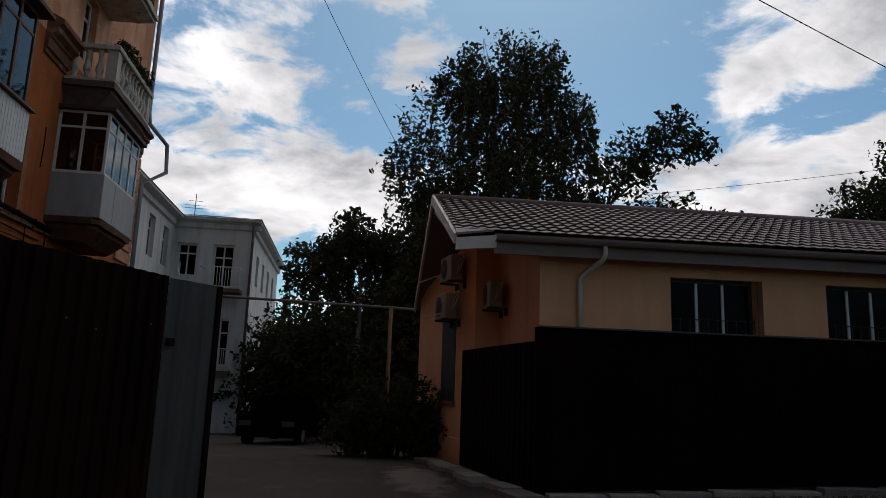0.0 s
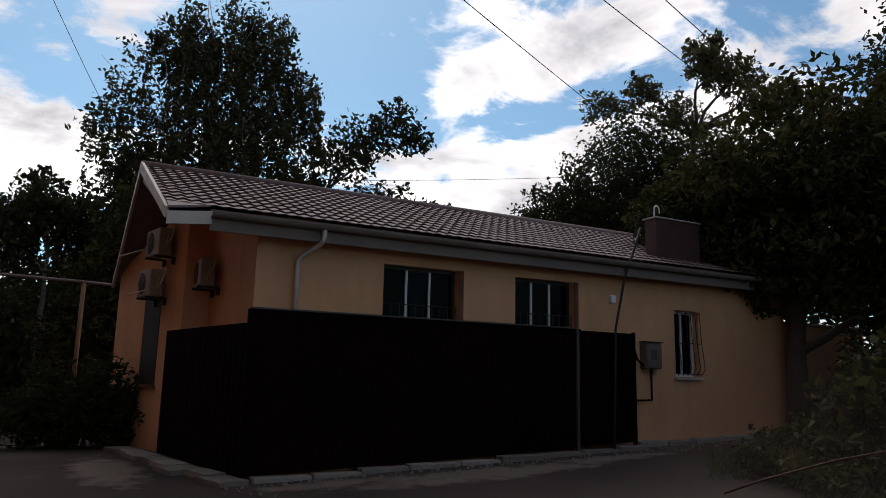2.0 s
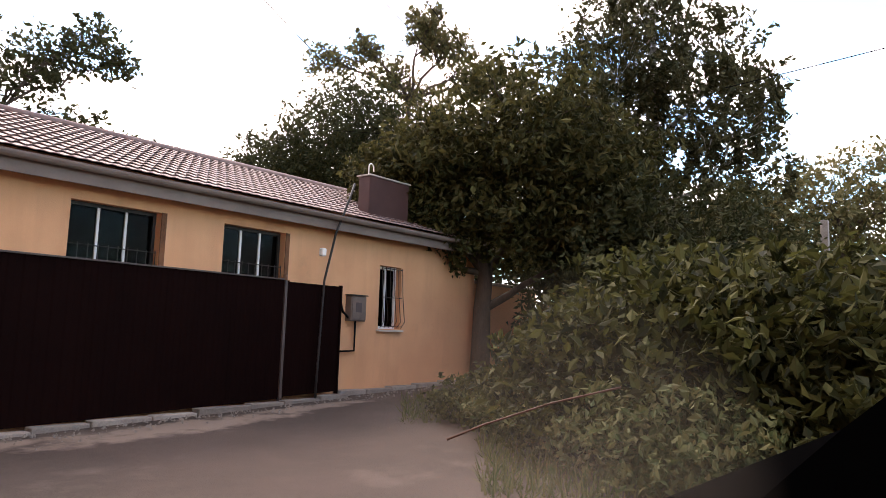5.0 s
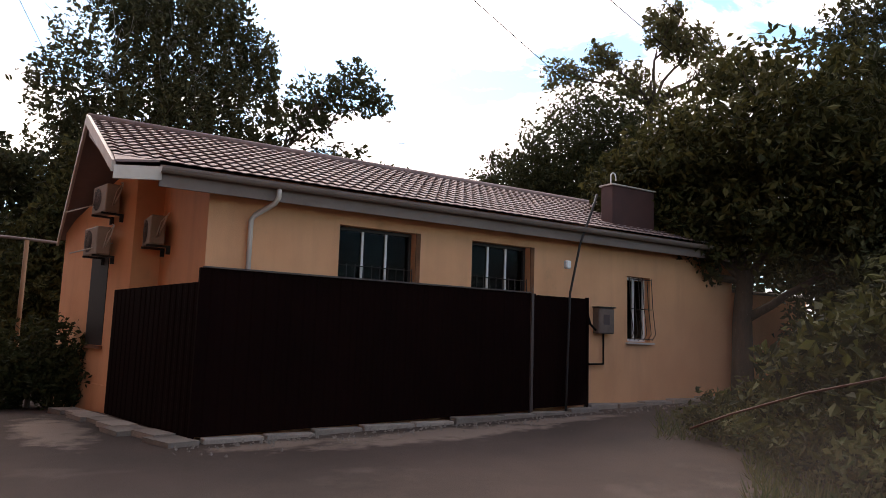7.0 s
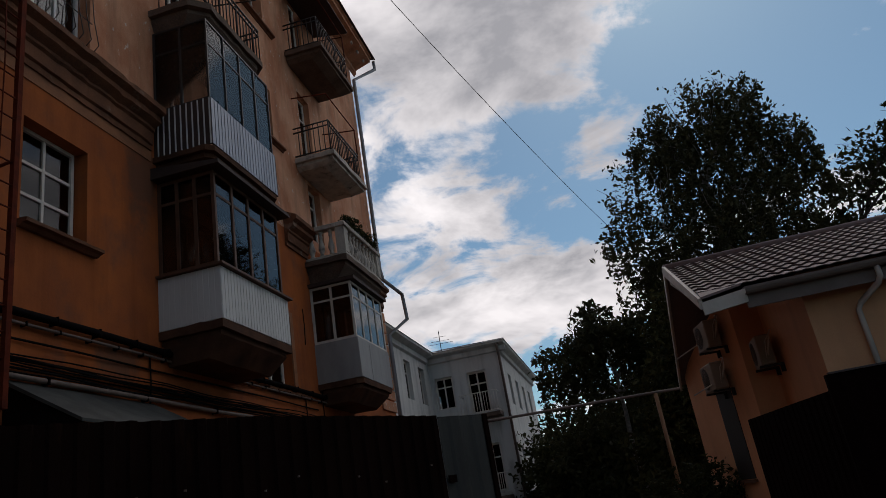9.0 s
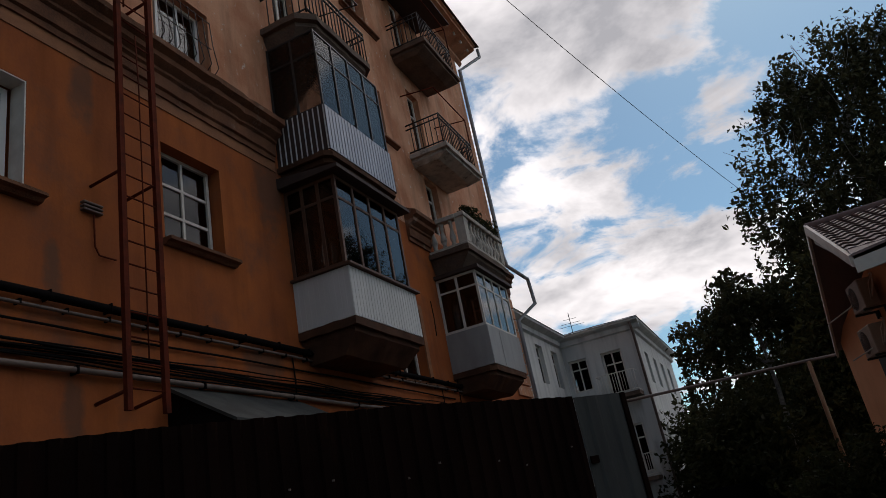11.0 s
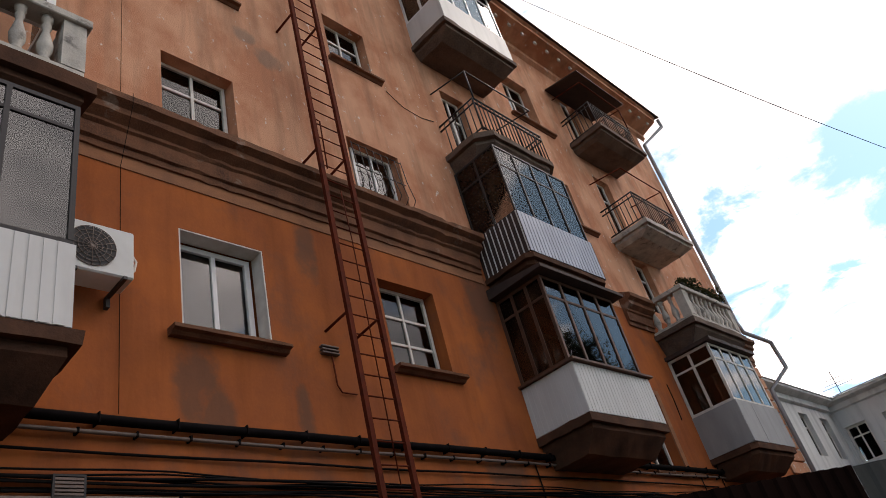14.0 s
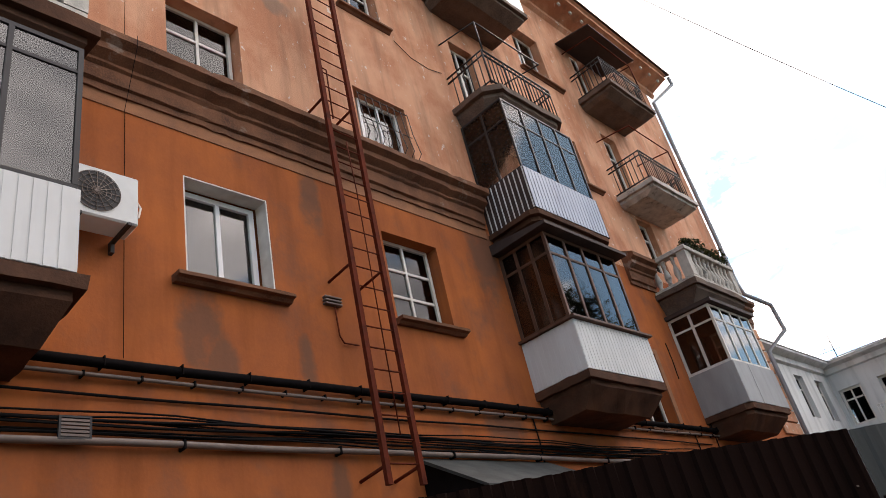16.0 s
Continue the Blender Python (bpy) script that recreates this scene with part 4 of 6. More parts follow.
def build_balconies():
    c1 = (9.62, 12.08)
    c2 = (15.84, 18.25)
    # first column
    s = slab(APT, c1[0], c1[1], 4.86, corbel=0.40, chamfer=0.0, mat=M_UNDERSHADE)
    s.name = "balcony"
    s["label"] = "white-clad glazed balcony on a corbelled slab"
    ribbed_panel(s, c1[0] + 0.02, c1[1] - 0.02, 4.87, 5.76, 1.1, M_PANELWHITE, 0.1, 0.006, label="white plastic cladding")
    part("ledge", boxes((c1[0] - 0.05, c1[1] + 0.05, -1.18, -0.9, 5.77, 5.81), (c1[0] - 0.05, c1[0] + 0.2, -0.9, 0, 5.77, 5.81)), M_WOODBROWN, s)
    glazing(s, c1[0] + 0.06, c1[1] - 0.06, 5.82, 7.55, 1.04, M_WOODBROWN, 4, 3, 0.74, 0.06, GLASS_DULL)
    part("roof", poly_prism(bmesh.new(), [(c1[0] - 0.12, 0), (c1[0] - 0.12, -1.24), (c1[1] + 0.12, -1.24), (c1[1] + 0.12, 0)], 7.56, [7.78, 7.63, 7.63, 7.78]), M_BROOF, s, "dark sheet-metal balcony roof")
    s = slab(APT, c1[0] - 0.05, c1[1] + 0.03, 8.02, corbel=0.16, chamfer=0.12, thick=0.10, mat=M_UNDERSHADE)
    s.name = "balcony"
    s["label"] = "glazed balcony with ribbed zinc cladding"
    ribbed_panel(s, c1[0], c1[1], 8.03, 8.97, 1.1, M_PANELBLUE, 0.11, 0.010, M_PANELWHITE, label="ribbed zinc-grey cladding", back=M_BROOF, side_rib=0.22)
    glazing(s, c1[0] + 0.03, c1[1] - 0.03, 8.98, 10.72, 1.07, M_DARKFRAME, 4, 2, 0.70, 0.035, GLASS_CLEAR)
    s = slab(APT, c1[0] - 0.08, c1[1] + 0.05, 11.18, corbel=0.38, chamfer=0.3)
    s.name = "balcony"
    s["label"] = "open balcony with wrought-iron railing"
    iron_railing(s, c1[0] + 0.05, c1[1] - 0.1, 11.18, 1.0)
    part("awning_frame", tubes(([(c1[0] + 0.1, 0, 13.2), (c1[0] + 0.1, -1.0, 13.0), (c1[1] - 0.1, -1.0, 13.0), (c1[1] - 0.1, 0, 13.2)], 0.02), ([(c1[0] + 0.1, -1.0, 12.1), (c1[0] + 0.1, -1.0, 13.0)], 0.02), seg=6), M_DARKFRAME, s)
    s = slab(APT, c1[0] - 0.08, c1[1] + 0.05, 14.72, corbel=0.25, chamfer=0.0)
    s.name = "balcony"
    s["label"] = "glazed top-floor balcony with white frames"
    ribbed_panel(s, c1[0], c1[1], 14.73, 15.6, 1.08, M_PANELWHITE, 0, label="pale flat cladding")
    glazing(s, c1[0] + 0.02, c1[1] - 0.02, 15.61, 17.3, 1.06, M_PVC, 4, 2, 0.75, 0.06)
    part("roof", boxes((c1[0] - 0.1, c1[1] + 0.1, -1.25, 0, 17.31, 17.4)), M_BROOF, s)
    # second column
    s = slab(APT, c2[0], c2[1], 4.82, corbel=0.36, chamfer=0.15, mat=M_UNDERSHADE)
    s.name = "balcony"
    s["label"] = "grey-clad glazed balcony on a dark slab"
    ribbed_panel(s, c2[0] + 0.02, c2[1] - 0.02, 4.83, 5.82, 1.1, M_PANELGREY, 0.8, 0.006, label="flat grey cladding")
    glazing(s, c2[0] + 0.05, c2[1] - 0.05, 5.83, 7.3, 1.07, M_WHITEPAINT, 4, 2, 0.72, 0.06, GLASS_DULL)
    part("roof", boxes((c2[0] - 0.05, c2[1] + 0.1, -1.2, 0, 7.31, 7.4)), M_BROOF, s)
    s = slab(APT, c2[0] - 0.08, c2[1] + 0.5, 8.0, corbel=0.4, chamfer=0.0)
    s.name = "balcony"
    s["label"] = "balcony with pale turned balusters and flower boxes"
    stone_balustrade(s, c2[0], c2[1] + 0.35, 8.0, 1.08, 0.92)
    for i in range(6):
        x = c2[0] + 0.3 + i * 0.4
        part("flower_pot", boxes((x, x + 0.2, -1.1, -0.94, 8.921, 9.08), bevel=0.02), M_DARKFRAME, s)
    for z, lab in ((11.05, "open balcony with rusty railing and chipped slab"), (14.55, "open top-floor balcony with iron railing")):
        s = slab(APT, c2[0] - 0.05, c2[1] + 0.1, z, corbel=0.2, chamfer=0.0, mat=M_SLAB if z > 13 else M_BALUSTER)
        s.name = "balcony"
        s["label"] = lab
        iron_railing(s, c2[0] + 0.02, c2[1] - 0.1, z, 1.0)
        if z > 13:
            part("awning", poly_prism(bmesh.new(), [(c2[0] - 0.1, 0), (c2[0] - 0.1, -1.15), (c2[1] + 0.1, -1.15), (c2[1] + 0.1, 0)], [z + 2.32, z + 2.10, z + 2.10, z + 2.32], [z + 2.36, z + 2.14, z + 2.14, z + 2.36]), M_BROOF, s, "rusty sheet awning")
        part("awning_frame", tubes(([(c2[0] + 0.1, 0, z + 2.0), (c2[0] + 0.1, -1.0, z + 1.85), (c2[1] - 0.1, -1.0, z + 1.85), (c2[1] - 0.1, 0, z + 2.0)], 0.02), ([(c2[1] - 0.1, -1.0, z + 0.9), (c2[1] - 0.1, -1.0, z + 1.85)], 0.02), seg=6), M_LADDER, s)
    # column beside the camera
    c0 = (-0.6, 2.0)
    s = slab(APT, c0[0], c0[1] + 0.1, 4.82, corbel=0.42, chamfer=0.0, mat=M_UNDERSHADE)
    s.name = "balcony"
    s["label"] = "glazed balcony with white board cladding and black frames"
    ribbed_panel(s, c0[0] + 0.02, c0[1], 4.83, 5.70, 1.1, M_PANELWHITE, 0.115, 0.008, label="white vertical boards")
    glazing(s, c0[0] + 0.03, c0[1] - 0.02, 5.71, 7.5, 1.08, M_DARKFRAME, 4, 2, 0.8, 0.05)
    # pale sheet added behind the glass to imitate its whitish reflection
    part("liner", boxes((c0[0], c0[1] - 0.1, -0.5, -0.47, 5.71, 7.45)), M_CURTAIN, s, "added pale sheet that imitates the panes' cloud reflection")
    s = slab(APT, c0[0] - 0.1, c0[1] + 0.12, 7.95, corbel=0.35, chamfer=0.0, thick=0.2, mat=M_UNDERSHADE)
    s.name = "balcony"
    s["label"] = "balcony with stained turned balusters"
    stone_balustrade(s, c0[0], c0[1], 7.95, 1.08, 0.95)
    glazing(s, c0[0] + 0.15, c0[1] - 0.25, 8.95, 10.6, 0.8, M_PVC, 3, 2, 0.7, 0.09)


build_balconies()


# ---- trees and bushes ----
def leaf_cloud(rng, blobs, count, size, droop=0.0, strands=0):
    """Small folded leaves scattered in and near the skin of ellipsoids (x, y, z, rx, ry, rz, weight)."""
    verts, faces = [], []
    weights = np.array([b[6] for b in blobs], float)
    pick = rng.choice(len(blobs), size=count, p=weights / weights.sum())
    d = rng.normal(size=(count, 3))
    d /= np.linalg.norm(d, axis=1)[:, None]
    rad = rng.random(count) ** 0.42
    lump = 1 + 0.22 * np.sin(d[:, 0] * 5 + pick) * np.sin(d[:, 1] * 6 + pick * 2) + 0.16 * np.sin(d[:, 2] * 9 + pick * 1.3)
    b = np.array(blobs, float)[pick]
    pos = b[:, :3] + d * b[:, 3:6] * (rad * lump)[:, None]
    if droop:
        hang = rng.random(count) < 0.5
        strand = np.floor(rng.random(count) * max(strands, 1)).astype(int)
        a = rng.normal(size=(max(strands, 1), 3))
        a /= np.linalg.norm(a, axis=1)[:, None]
        a[:, 2] = np.abs(a[:, 2]) * 0.6 - 0.1
        sp = rng.choice(len(blobs), size=max(strands, 1), p=weights / weights.sum())
        bb = np.array(blobs, float)[sp]
        root = bb[:, :3] + a * bb[:, 3:6] * 1.02
        length = droop * (0.4 + rng.random(max(strands, 1)))
        s = rng.random(count)
        line = root[strand] + rng.normal(size=(count, 3)) * 0.06
        line[:, 2] -= s * length[strand]
        line[:, :2] += (root[strand][:, :2] - bb[strand][:, :2]) * 0.10 * np.sqrt(s)[:, None]
        pos = np.where(hang[:, None], line, pos)
    sprays = max(12, count // 90)
    sa = rng.normal(size=(sprays, 3))
    sa /= np.linalg.norm(sa, axis=1)[:, None]
    si = rng.choice(len(blobs), size=sprays, p=weights / weights.sum())
    sb = np.array(blobs, float)[si]
    who = rng.integers(0, sprays, count)
    along = 0.75 + 0.50 * rng.random(count)
    tip = sb[who][:, :3] + sa[who] * sb[who][:, 3:6] * along[:, None] + rng.normal(size=(count, 3)) * (0.045 * sb[who][:, 3:4] + 0.02)
    pos = np.where((rng.random(count) < 0.30)[:, None], tip, pos)
    u = rng.normal(size=(count, 3))
    u /= np.linalg.norm(u, axis=1)[:, None]
    w = np.cross(u, rng.normal(size=(count, 3)))
    w /= np.linalg.norm(w, axis=1)[:, None]
    n = np.cross(u, w)
    sz = size * (0.55 + 0.9 * rng.random(count))[:, None]
    p0, p1 = pos - u * sz, pos + u * sz
    p2, p3 = pos + w * sz * 0.5 + n * sz * 0.2, pos - w * sz * 0.5 + n * sz * 0.2
    verts = np.stack([p0, p2, p1, p3], axis=1).reshape(-1, 3)
    idx = np.arange(count)[:, None] * 4
    faces = np.concatenate([idx + np.array([[0, 1, 2]]), idx + np.array([[0, 2, 3]])], axis=0)
    return verts.tolist(), faces.tolist()


def limb_path(rng, a, b, n=6, wob=0.12):
    a, b = Vector(a), Vector(b)
    l = (b - a).length
    pts = []
    for i in range(n + 1):
        t = i / n
        p = a.lerp(b, t)
        p.z += 0.12 * l * math.sin(t * math.pi) * 0.6
        k = wob * l * 0.25 * math.sin(t * math.pi)
        pts.append(p + Vector((rng.uniform(-k, k), rng.uniform(-k, k), rng.uniform(-k, k) * 0.5)))
    return pts


def tree(name, at, height, blobs, leaves, size, leaf, bark, seed, label, category="tree", trunk_r=0.2, droop=0.0, strands=0, lean=(0, 0), bare=0, fork=0.35):
    """Trunk, limbs to every mass of the crown, twigs, and the leaves. blobs are relative to the foot."""
    rng = random.Random(seed)
    nrng = np.random.default_rng(seed)
    x, y = at
    t = thing(name, (x, y, ground_z(x, y) - 0.05), 0, label, category)
    top = Vector((lean[0], lean[1], height * 0.82))
    bm = bmesh.new()
    stem = limb_path(rng, (0, 0, 0), top, 9, 0.06)
    tube(bm, stem, trunk_r, trunk_r * 0.22, seg=9)
    part("trunk", bm, bark, t)
    for b in blobs:
        c = Vector(b[:3])
        f = min(max(fork, (c.z - b[5] * 0.9) / (height * 0.82)), 0.9)
        start = stem[min(int(f * 9), 8)]
        bm = bmesh.new()
        main = limb_path(rng, start, c, 6, 0.25)
        tube(bm, main, trunk_r * 0.42, trunk_r * 0.1, seg=6)
        for k in range(7):
            d = Vector((rng.uniform(-1, 1), rng.uniform(-1, 1), rng.uniform(-0.3, 1))).normalized()
            e = c + Vector((d.x * b[3], d.y * b[4], d.z * b[5])) * 0.95
            tube(bm, limb_path(rng, main[3 + k % 4], e, 4, 0.3), trunk_r * 0.12, trunk_r * 0.03, seg=4)
        for k in range(bare):
            d = Vector((rng.uniform(-1, 1), rng.uniform(-1, 1), rng.uniform(0.1, 1))).normalized()
            e = c + Vector((d.x * b[3], d.y * b[4], d.z * b[5])) * rng.uniform(1.0, 1.25)
            tube(bm, limb_path(rng, main[4 + k % 3], e, 4, 0.3), trunk_r * 0.07, trunk_r * 0.025, seg=4)
        part("limb", bm, bark, t)
    v, f = leaf_cloud(nrng, blobs, leaves, size, droop, strands)
    quick_mesh("crown", v, f, leaf, t)
    return t


def at_sight(az, dist):
    return (dist * math.sin(radians(az)), dist * math.cos(radians(az)))


# tall birch-like tree behind the low house
tree("birch_tree", at_sight(11.2, 27), 15.6,
     [(0.5, 0, 12.9, 2.2, 2.0, 2.6, 1.2), (-1.9, 0, 10.4, 2.2, 1.9, 3.0, 1.1), (2.3, 0, 10.6, 2.0, 1.9, 2.8, 1.1), (0.2, -0.6, 9.0, 3.2, 2.2, 2.6, 1.6), (2.6, 0, 7.4, 2.0, 1.8, 1.9, 0.9), (-2.4, 0, 7.4, 1.7, 1.7, 2.0, 0.8), (0.4, 0, 6.0, 3.0, 1.8, 1.7, 1.1), (1.7, 0, 14.4, 1.1, 1.2, 1.4, 0.5), (-1.0, 0.3, 13.9, 1.2, 1.1, 1.5, 0.5), (3.3, 0, 12.4, 0.9, 0.9, 1.2, 0.3)],
     44000, 0.10, L_BIRCH, M_BIRCH, 3, "tall dark-leaved birch with drooping twigs behind the roof", trunk_r=0.28, droop=1.9, strands=420, fork=0.3, bare=16)
tree("side_branch_tree", at_sight(20.7, 29), 11.4,
     [(1.6, 0, 11.6, 1.9, 1.0, 0.9, 0.9), (3.0, 0, 12.7, 1.0, 0.8, 0.9, 0.5), (4.0, 0, 12.0, 0.9, 0.6, 0.7, 0.35), (0.6, 0, 10.4, 1.5, 1.0, 1.0, 0.7), (2.4, 0, 9.2, 1.4, 0.9, 0.7, 0.35), (-0.4, 0, 8.2, 1.4, 1.2, 1.2, 0.8), (0.9, 0, 7.6, 1.3, 1.0, 0.8, 0.5)],
     4300, 0.12, L_DARK, M_BARK, 5, "slender tree with an airy side branch of dark leaves", trunk_r=0.16, lean=(-0.6, 0), bare=14)
# smaller weeping tree over the lane
tree("weeping_birch", at_sight(1.0, 25), 7.0,
     [(-0.4, 0, 6.8, 1.2, 1.0, 0.8, 1.0), (-1.5, 0, 5.9, 1.1, 1.0, 0.9, 0.9), (0.8, 0, 6.4, 1.2, 1.0, 0.8, 0.9), (1.7, 0, 5.8, 1.0, 1.0, 0.9, 0.8), (-0.3, 0, 7.6, 0.5, 0.4, 0.5, 0.15)],
     13000, 0.09, L_BIRCH, M_BIRCH, 8, "small weeping birch with long hanging twigs", trunk_r=0.14, droop=2.6, strands=130, bare=4)
tree("lane_tree", at_sight(6.0, 22), 6.6,
     [(0.2, 0, 5.4, 1.0, 1.2, 1.5, 1.0), (-0.3, 0, 3.6, 1.2, 1.2, 1.4, 1.0), (0.6, 0, 3.8, 1.0, 1.0, 1.6, 0.8), (-1.0, 0, 2.2, 1.2, 1.2, 1.3, 0.8)],
     16000, 0.09, L_MID, M_BARK, 9, "dense olive-green tree overgrown beside the gable", trunk_r=0.15)
# dark shrubbery that closes the lane
for k, (az, d, h, w) in enumerate([(-3.6, 33, 5.4, 2.4), (-0.6, 31, 6.3, 2.5), (2.2, 30, 6.6, 2.4), (4.6, 27, 6.0, 2.2), (-5.2, 40, 5.6, 2.2), (7.6, 30, 5.2, 2.2)]):
    tree("lane_shrub", at_sight(az, d), h * 0.9, [(0, 0, h * 0.62, w, w * 0.8, h * 0.40, 1.0), (-w * 0.5, -0.5, h * 0.36, w * 0.8, w * 0.7, h * 0.36, 0.8), (w * 0.5, -0.4, h * 0.34, w * 0.8, w * 0.7, h * 0.36, 0.8)],
         11000, 0.12, L_DARK, M_BARK, 20 + k, "dark overgrown shrub closing the end of the lane", "shrub", trunk_r=0.1)
tagged(tree("flowering_bush", at_sight(4.4, 15.6), 1.6, [(0, 0, 0.85, 1.0, 0.8, 0.75, 1.0), (0.7, -0.2, 0.6, 0.7, 0.7, 0.6, 0.8), (-0.7, 0.1, 0.6, 0.8, 0.7, 0.6, 0.8)],
            9000, 0.06, L_DARK, M_BARK, 31, "dark low bush with a few red blossoms by the gable", "bush", trunk_r=0.05))
# trees behind and beside the far end of the house
tree("round_tree", at_sight(45.4, 32), 12.3,
     [(-0.2, 0, 9.8, 2.9, 2.5, 2.5, 1.6), (-2.5, 1.9, 8.0, 2.0, 2.0, 1.7, 0.9), (2.4, -1.5, 8.6, 2.4, 2.2, 2.4, 1.1), (0.6, -1, 5.6, 3.0, 2.4, 1.8, 1.2)],
     40000, 0.10, L_DARK, M_BARK, 41, "broad dark-green tree rising behind the roof", trunk_r=0.3)
tree("sparse_tree", at_sight(49.8, 34), 16.8,
     [(0.6, -0.4, 16.3, 1.0, 1.0, 1.1, 0.8), (1.4, -1.2, 15.4, 1.3, 1.2, 0.9, 0.7), (-2.9, 2.6, 14.1, 1.5, 1.2, 0.7, 0.5), (-1.6, 1.6, 15.0, 0.9, 0.8, 0.7, 0.35), (-0.6, 0.6, 13.8, 1.7, 1.2, 0.8, 0.5), (2.2, -2.2, 14.0, 1.6, 1.3, 1.0, 0.5), (3.8, -3.4, 13.8, 1.4, 1.2, 1.0, 0.45), (0.2, 0, 12.6, 2.0, 1.6, 0.9, 0.5)],
     6800, 0.12, L_DRY, M_BARK, 43, "half-bare tree with thin olive top growth", trunk_r=0.25, bare=26)
tree("yard_tree", at_sight(56.0, 16.5), 7.6,
     [(0.3, -0.6, 5.7, 2.2, 2.2, 1.5, 1.4), (-0.8, 0.8, 4.8, 1.35, 1.35, 1.2, 0.8), (1.6, -2.0, 4.8, 1.9, 1.8, 1.5, 1.1), (-0.7, 0.7, 3.3, 1.05, 1.0, 0.8, 0.5), (0.8, -0.9, 3.8, 1.8, 1.6, 1.2, 0.9), (-1.15, 1.7, 4.5, 1.1, 1.0, 0.9, 0.7), (-1.0, 1.4, 3.5, 0.9, 0.9, 0.6, 0.5), (-0.7, 1.0, 2.5, 0.5, 0.6, 0.4, 0.15), (1.8, -2.6, 3.0, 1.5, 1.4, 1.2, 0.7)],
     46000, 0.088, L_MID, M_BARK, 45, "leafy yard tree with low hanging boughs and dark trunk", trunk_r=0.24, bare=4, fork=0.3)
tree("tall_tree", at_sight(69.3, 18.5), 11.6,
     [(-0.2, 0.2, 9.3, 1.7, 1.7, 1.9, 1.2), (0.5, -1.2, 7.2, 1.6, 1.6, 1.7, 0.9), (-0.5, 1.1, 7.2, 1.5, 1.5, 1.8, 1.0), (0.2, -1.8, 5.2, 1.2, 1.3, 1.5, 0.6), (-0.3, 0.9, 5.0, 1.5, 1.4, 1.6, 0.8), (0.0, 0.0, 11.2, 1.0, 1.0, 1.2, 0.5)],
     27000, 0.082, L_BIRCH, M_BIRCH, 47, "tall airy tree with small leaves and pale trunk", trunk_r=0.2, droop=1.2, strands=90, bare=8)
tree("far_tree", at_sight(82, 33), 9.0,
     [(0, 0, 6.4, 2.6, 3.0, 2.2, 1.2), (-0.5, 3.6, 6.0, 2.0, 2.4, 1.6, 0.9), (0.5, -4, 7.2, 2.4, 3.0, 2.4, 1.1), (0, 0.5, 3.4, 2.6, 4.4, 2.2, 1.2)],
     18000, 0.13, L_DRY, M_BARK, 49, "distant olive-green trees past the hedge", trunk_r=0.25, bare=6)
tree("far_tree", at_sight(64, 36), 8.5, [(0, 0, 5.6, 3.4, 3.4, 2.6, 1.2), (2.5, -4, 5.0, 3.0, 3.0, 2.4, 1.0), (-3, 3, 5.0, 3.0, 3.0, 2.4, 1.0)], 14000, 0.16, L_DARK, M_BARK, 51, "dark trees behind the yard", trunk_r=0.25)
tree("roof_bush", at_sight(28.8, 40), 11.0, [(0, 0, 10.6, 1.9, 1.5, 0.9, 1.0), (0.4, 0, 8.2, 1.6, 1.4, 1.8, 1.0)], 3500, 0.13, L_DARK, M_BARK, 52, "tree top just showing over the ridge", trunk_r=0.2, bare=5)
tree("edge_tree", at_sight(43.2, 38), 11.0, [(0, 0, 9.0, 2.2, 2.0, 1.8, 1.0), (0, 0, 6.4, 2.0, 2.0, 2.0, 1.0)], 8000, 0.13, L_DARK, M_BARK, 53, "dark leafy tree behind the ridge", trunk_r=0.2)
# dark undergrowth behind the yard tree
for k, (az, d, h, w) in enumerate([(64.4, 18.0, 3.8, 1.2), (67.8, 15.8, 4.2, 1.5), (73.5, 15.2, 4.0, 1.6)]):
    tree("yard_shrub", at_sight(az, d), h * 0.9, [(0, 0, h * 0.68, w, w, h * 0.34, 1.0), (-0.4, 0.5, h * 0.34, w, w, h * 0.36, 0.9), (0.4, -0.5, h * 0.34, w, w, h * 0.36, 0.9)],
         12000, 0.075, L_DARK, M_BARK, 90 + k, "dark leafy shrub in the shade behind the yard tree", "shrub", trunk_r=0.07, bare=3)
# hedge of bushes along the yard
for k, (az, d, h, w) in enumerate([(66, 9.5, 1.75, 1.0), (71, 8.6, 2.15, 1.2), (77, 8.2, 2.1, 1.25), (84, 8.4, 2.15, 1.3), (92, 8.6, 2.2, 1.4), (62, 11.0, 0.8, 0.8), (69, 11.5, 2.5, 1.3), (76, 11.5, 2.4, 1.4), (83, 12, 2.4, 1.5)]):
    tree("hedge_bush", at_sight(az, d), h * 0.8, [(0, 0, h * 0.66, w, w, h * 0.36, 1.0), (-0.4, 0.6, h * 0.36, w, w * 0.9, h * 0.36, 0.9), (0.3, -0.6, h * 0.36, w, w * 0.9, h * 0.36, 0.9)],
         8500, 0.078, L_HEDGE, M_BARK, 60 + k, "tangled green roadside bush", "bush", trunk_r=0.05, bare=5)
for k, (az, d, h, w) in enumerate([(57.0, 10.4, 0.75, 0.8), (60.5, 9.2, 0.7, 0.8), (64, 8.0, 0.8, 0.8), (70, 6.9, 0.9, 0.9)]):
    tree("low_weeds", at_sight(az, d), h * 0.7, [(0, 0, h * 0.5, w, w, h * 0.5, 1.0)], 4200, 0.045, L_GRASS if k % 2 else L_HEDGE, M_BARK, 80 + k, "low dusty weeds at the verge", "weeds", trunk_r=0.02, bare=4)


